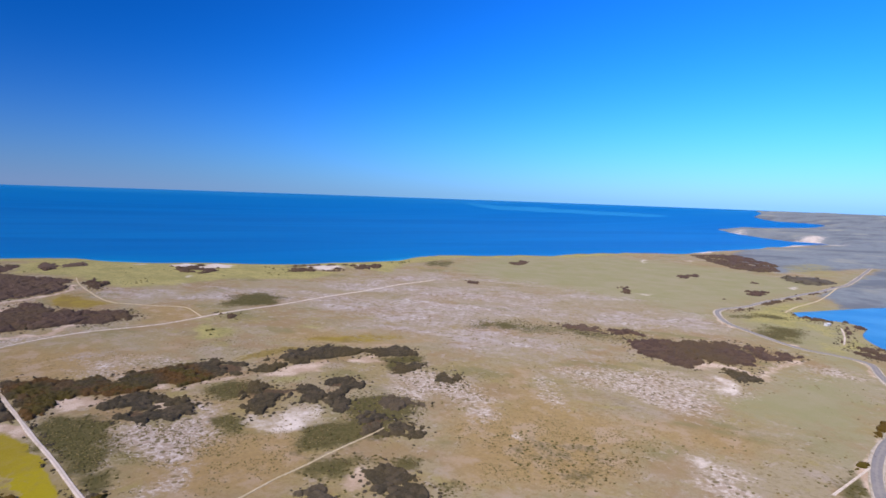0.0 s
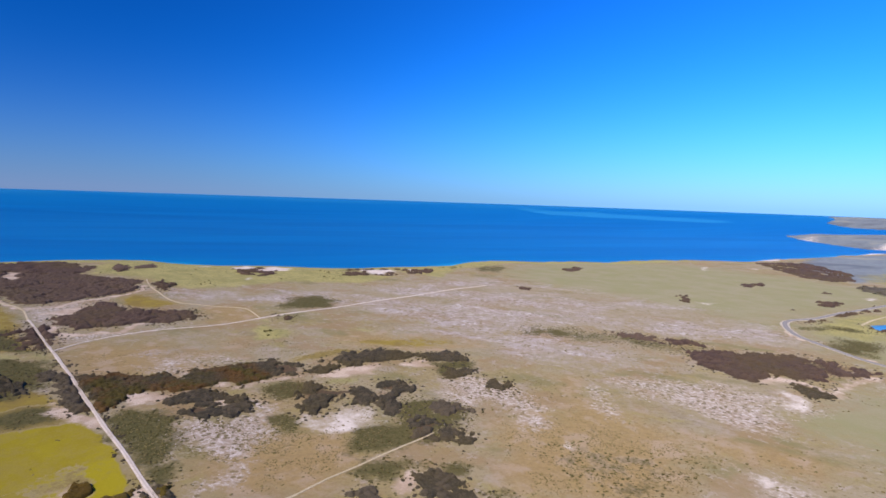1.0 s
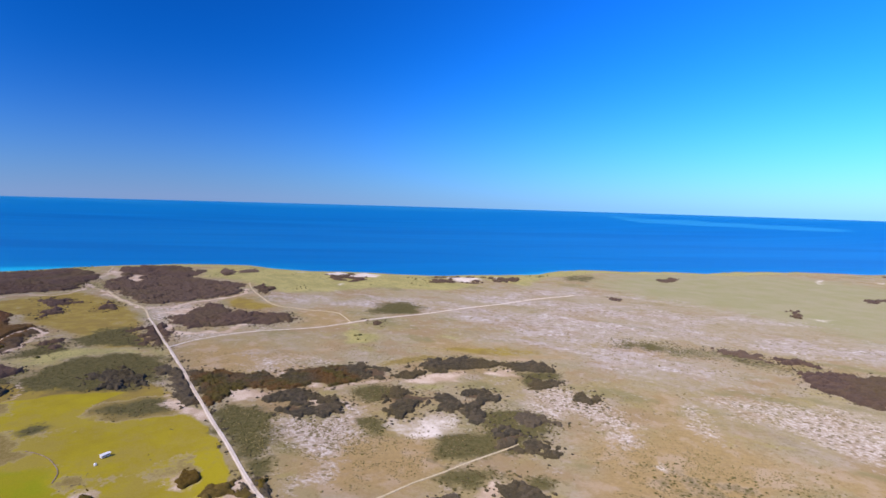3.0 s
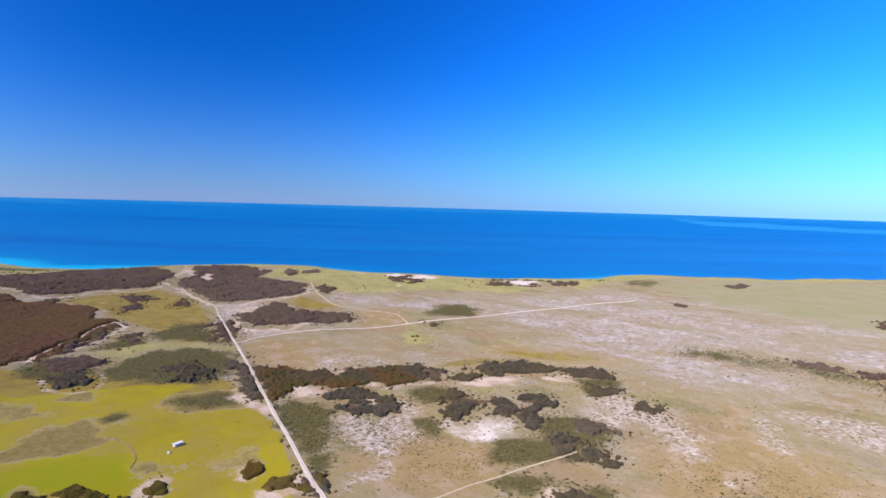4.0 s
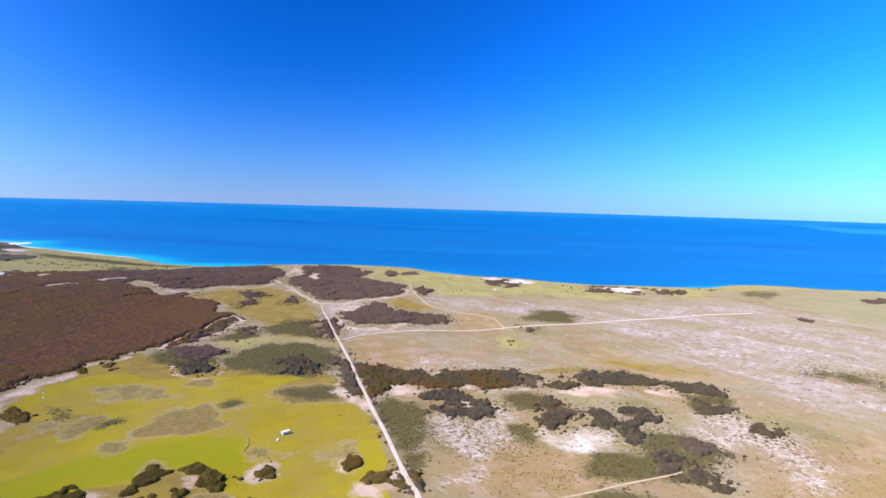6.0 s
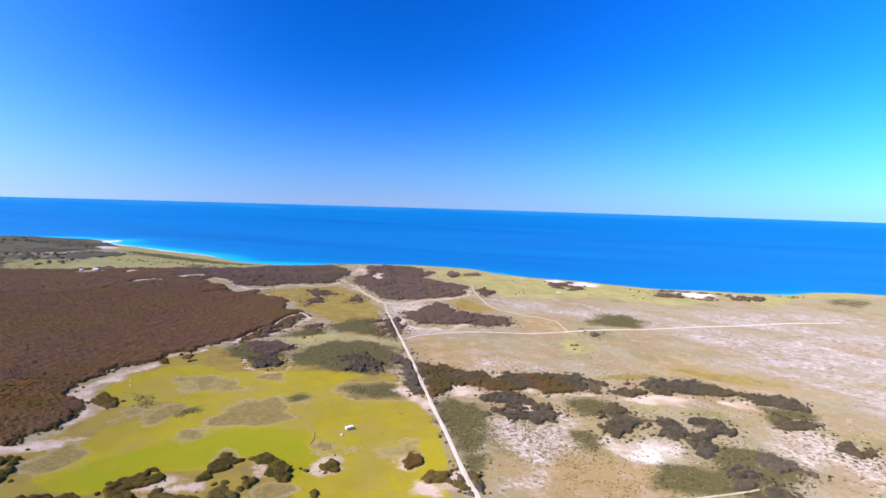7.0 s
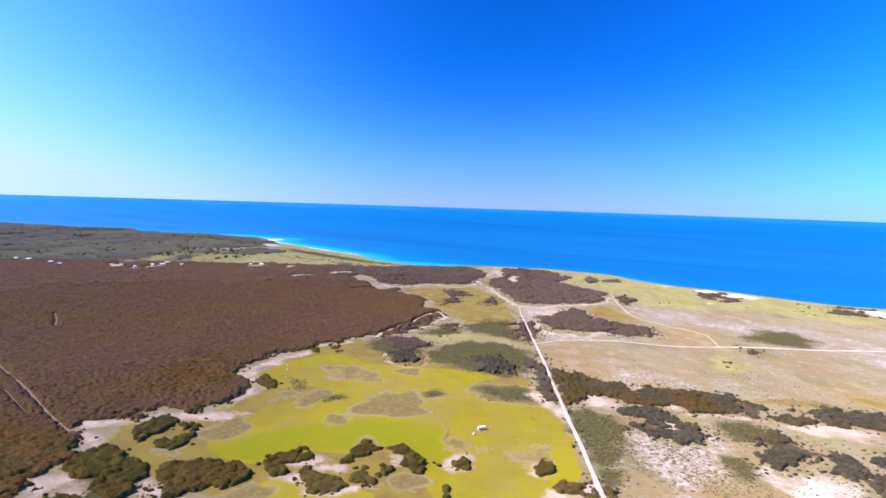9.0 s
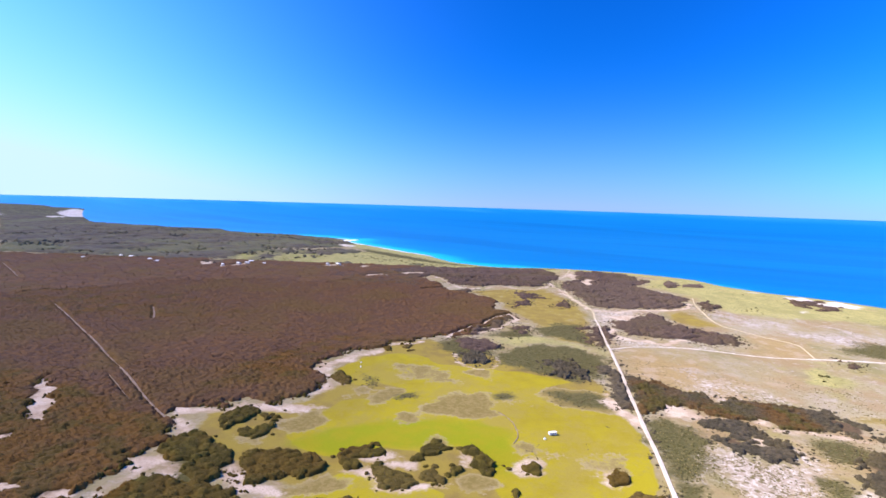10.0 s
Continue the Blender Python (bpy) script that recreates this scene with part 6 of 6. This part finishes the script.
for k, reg in enumerate(of("grove")):
    clump("bush_clump", reg, CLUMP_LABELS[k % 3], "bushes", "bush clumps round the pasture", GROVE_LOOK)
for k, reg in enumerate(g for g in of("thick") if np.hypot(*g[2].mean(0)) < 460):
    clump("thicket", reg, THICKET_LABELS[k % 3], "thicket", "thickets on the limestone", THICKET_LOOK)

models = [coastal_bush(260 + 20 * k, 4 + k % 3, BUSH_LABELS[k % 3]) for k in range(6)]
spots = []
for _, _, poly in of("grove"):
    lo, hi = poly.min(0) - 7, poly.max(0) + 7
    p = rng.uniform(lo, hi, (30, 2))
    d = thicket_depth(p, of("grove", "heath", "thick"), 2.2)
    p = p[(d < -0.8) & (d > -3.5)]
    spots.append(p[:1])
spots = np.vstack(spots)
spots = spots[np.min([line_distance(spots, q) - w / 2 for z, w, q in LINES if z in ROAD_LOOKS], axis=0) > 2]
for k, p in enumerate(spots):
    r = 0.6 + 1.3 * rng.uniform() ** 1.5
    m = pose(p[0], p[1], place_on_ground(p), 0, 0, rng.uniform(0, 360)) @ Matrix.Diagonal((r, r, r * rng.uniform(0.55, 0.85), 1))
    ob = models[k] if k < len(models) else copy_thing(models[k % len(models)], Matrix())
    ob.matrix_basis = m

# ---- limestone rubble and grass tussocks ----
def pebble():
    bm = bmesh.new()
    bmesh.ops.create_icosphere(bm, subdivisions=1, radius=1)
    for v in bm.verts:
        v.co *= rng.uniform(0.55, 1.35)
        v.co.z = max(-0.2, v.co.z * 0.6)
    bmesh.ops.triangulate(bm, faces=bm.faces[:])
    bm.verts.index_update()
    out = np.array([v.co[:] for v in bm.verts]), np.array([[v.index for v in f.verts] for f in bm.faces])
    bm.free()
    return out


p = strewn(("pale",), 1.9, box=(0, 430), ragged=0.3)
p = p[(value_noise(p, 14, 9) + 0.6 * value_noise(p, 5, 10)) > 0.0]
r = 0.16 + 0.6 * rng.uniform(0, 1, len(p)) ** 2.4
h = r * rng.uniform(0.35, 0.75, len(p))
grown("limestone_rubble", p, r, h, [pebble() for _ in range(5)], ROCK, "pale weathered limestone rubble in dry grass", "rocks")

p = strewn(("tuft",), 1.25, box=(0, 460))
p = p[value_noise(p, 15, 81) + 0.8 * value_noise(p, 5, 82) + rng.uniform(-0.35, 0.35, len(p)) > 0.05]
r = 0.14 + 0.5 * rng.uniform(0, 1, len(p)) ** 2.2
grown("tussocks", p, r, r * rng.uniform(0.5, 0.9, len(p)), rough_far, TUFT_LEAF, "dense tussocks and dwarf shrubs on dry ground", "tussocks")

gx, gy = np.meshgrid(np.arange(-190, 330, 3.1), np.arange(130, 450, 3.1))
p = np.stack([gx.ravel(), gy.ravel()], 1) + rng.uniform(-2.1, 2.1, (gx.size, 2))
p = p[(zone_value(p, ("lime", "olive", "sand", "thick", "scrub", "lush")) < 0.45) & (value_noise(p, 34, 12) + 0.7 * value_noise(p, 9, 13) + rng.uniform(-0.5, 0.5, len(p)) > 0.55)]
p = p[np.min([line_distance(p, q) - w / 2 for z, w, q in LINES if z in ROAD_LOOKS], axis=0) > 2.5]
r = 0.25 + 0.8 * rng.uniform(0, 1, len(p)) ** 2.5
h = r * rng.uniform(0.35, 0.65, len(p))
grown("tussocks", p, r, h, rough_far, TUFT_LEAF, "scattered grass tussocks and tiny shrubs on dry plain", "tussocks")


# ---- buildings ----
def box(bm, x0, y0, z0, x1, y1, z1, bevel=0.0):
    made = bmesh.ops.create_cube(bm, size=1)
    for v in made["verts"]:
        v.co = Vector((x0 + (v.co.x + 0.5) * (x1 - x0), y0 + (v.co.y + 0.5) * (y1 - y0), z0 + (v.co.z + 0.5) * (z1 - z0)))
    if bevel:
        bmesh.ops.bevel(bm, geom=[e for e in bm.edges if e.verts[0] in made["verts"]], offset=bevel, segments=1, affect="EDGES")
    return bm


def gable(bm, l, w, z0, rise, over):
    xs, hw = l / 2 + over, w / 2 + over
    t = 0.12
    for side in (-1, 1):
        a = [(-xs, side * hw, z0), (xs, side * hw, z0), (xs, 0, z0 + rise), (-xs, 0, z0 + rise)]
        lo = [bm.verts.new(q) for q in a]
        hi = [bm.verts.new((q[0], q[1], q[2] + t)) for q in a]
        bm.faces.new(lo)
        bm.faces.new(hi)
        for k in range(4):
            bm.faces.new((lo[k], lo[(k + 1) % 4], hi[(k + 1) % 4], hi[k]))
    bmesh.ops.recalc_face_normals(bm, faces=bm.faces[:])
    return bm


def building(name, l, w, h, rise, wall, roof, label, category, group, at, turn, skids=False):
    root = thing(name, label, category, group)
    z = 0.25 if skids else -0.4
    body = part("wall", box(bmesh.new(), -l / 2, -w / 2, z, l / 2, w / 2, h, 0.03), wall, root)
    for x in (-l / 2, l / 2 - 0.1):               # gable ends under the roof
        bm = bmesh.new()
        vs = [bm.verts.new(q) for q in ((x, -w / 2, h), (x, w / 2, h), (x, 0, h + rise), (x + 0.1, -w / 2, h), (x + 0.1, w / 2, h), (x + 0.1, 0, h + rise))]
        for f in ((0, 1, 2), (5, 4, 3), (0, 3, 4, 1), (1, 4, 5, 2), (2, 5, 3, 0)):
            bm.faces.new([vs[k] for k in f])
        part("gable", bm, wall, root)
    part("roof", gable(bmesh.new(), l, w, h - 0.02, rise, 0.25), roof, root)
    part("door", box(bmesh.new(), -0.45, -w / 2 - 0.04, z + 0.02, 0.45, -w / 2 + 0.02, z + min(2.0, h - 0.4)), GREY_STEEL, root, "grey metal door")
    for x in (-l * 0.32, l * 0.32):
        win = part("window", box(bmesh.new(), x - 0.5, -w / 2 - 0.03, z + 0.75, x + 0.5, -w / 2 + 0.02, z + min(1.75, h - 0.45)), DARK, root, "dark window")
        part("sill", box(bmesh.new(), x - 0.56, -w / 2 - 0.10, z + 0.67, x + 0.56, -w / 2 + 0.02, z + 0.74), WHITE_STEEL, win)
    if skids:
        for y in (-w * 0.3, w * 0.3):
            part("skid", box(bmesh.new(), -l / 2, y - 0.08, -0.25, l / 2, y + 0.08, 0.26), GREY_STEEL, root)
    root.matrix_basis = pose(at[0], at[1], place_on_ground(at), 0, 0, turn)
    return root


def round_tank(at, radius, height, label):
    root = thing("water_tank", label, "tank", "stock water tanks")
    bm = bmesh.new()
    bmesh.ops.create_cone(bm, cap_ends=True, segments=24, radius1=radius, radius2=radius, depth=height)
    bmesh.ops.translate(bm, verts=bm.verts, vec=(0, 0, height / 2 - 0.1))
    part("shell", bm, WHITE_STEEL, root)
    bm = bmesh.new()
    bmesh.ops.create_cone(bm, cap_ends=True, segments=24, radius1=radius * 1.04, radius2=radius * 0.15, depth=0.3)
    bmesh.ops.translate(bm, verts=bm.verts, vec=(0, 0, height + 0.06))
    lid = part("lid", bm, WHITE_STEEL, root)
    bm = bmesh.new()
    bmesh.ops.create_cone(bm, cap_ends=True, segments=12, radius1=0.22, radius2=0.2, depth=0.14)
    bmesh.ops.translate(bm, verts=bm.verts, vec=(0, 0, height + 0.25))
    part("hatch", bm, GREY_STEEL, lid)
    root.matrix_basis = pose(at[0], at[1], place_on_ground(at))
    return root


building("farm_shed", 3.9, 1.7, 1.5, 0.2, WHITE_STEEL, WHITE_STEEL, "small white metal farm shed on skids in the pasture", "shed", "", SHED, 75, True)
round_tank(TANK, 0.6, 0.9, "small white round water tank on grass near the shed")
# tank forms added to stand in for two small pale marks of unclear kind
for q in WHITE_MARKS:
    round_tank(q, 0.45, 0.5, "low round white stand-in for a pale mark at the pasture edge")
for k, q in enumerate(HOUSES):
    building("farm_house", 6 + k % 3, 5, 2.5, 1.0, CREAM, WHITE_STEEL, "small pale house with light metal roof among far trees", "house", "far houses", q, 35 * k)
building("boat_house", 5.5, 3.6, 2.3, 0.8, WHITE_STEEL, WHITE_STEEL, "white boat house on the grassy lagoon bank", "house", "", BOATHOUSE, 25)
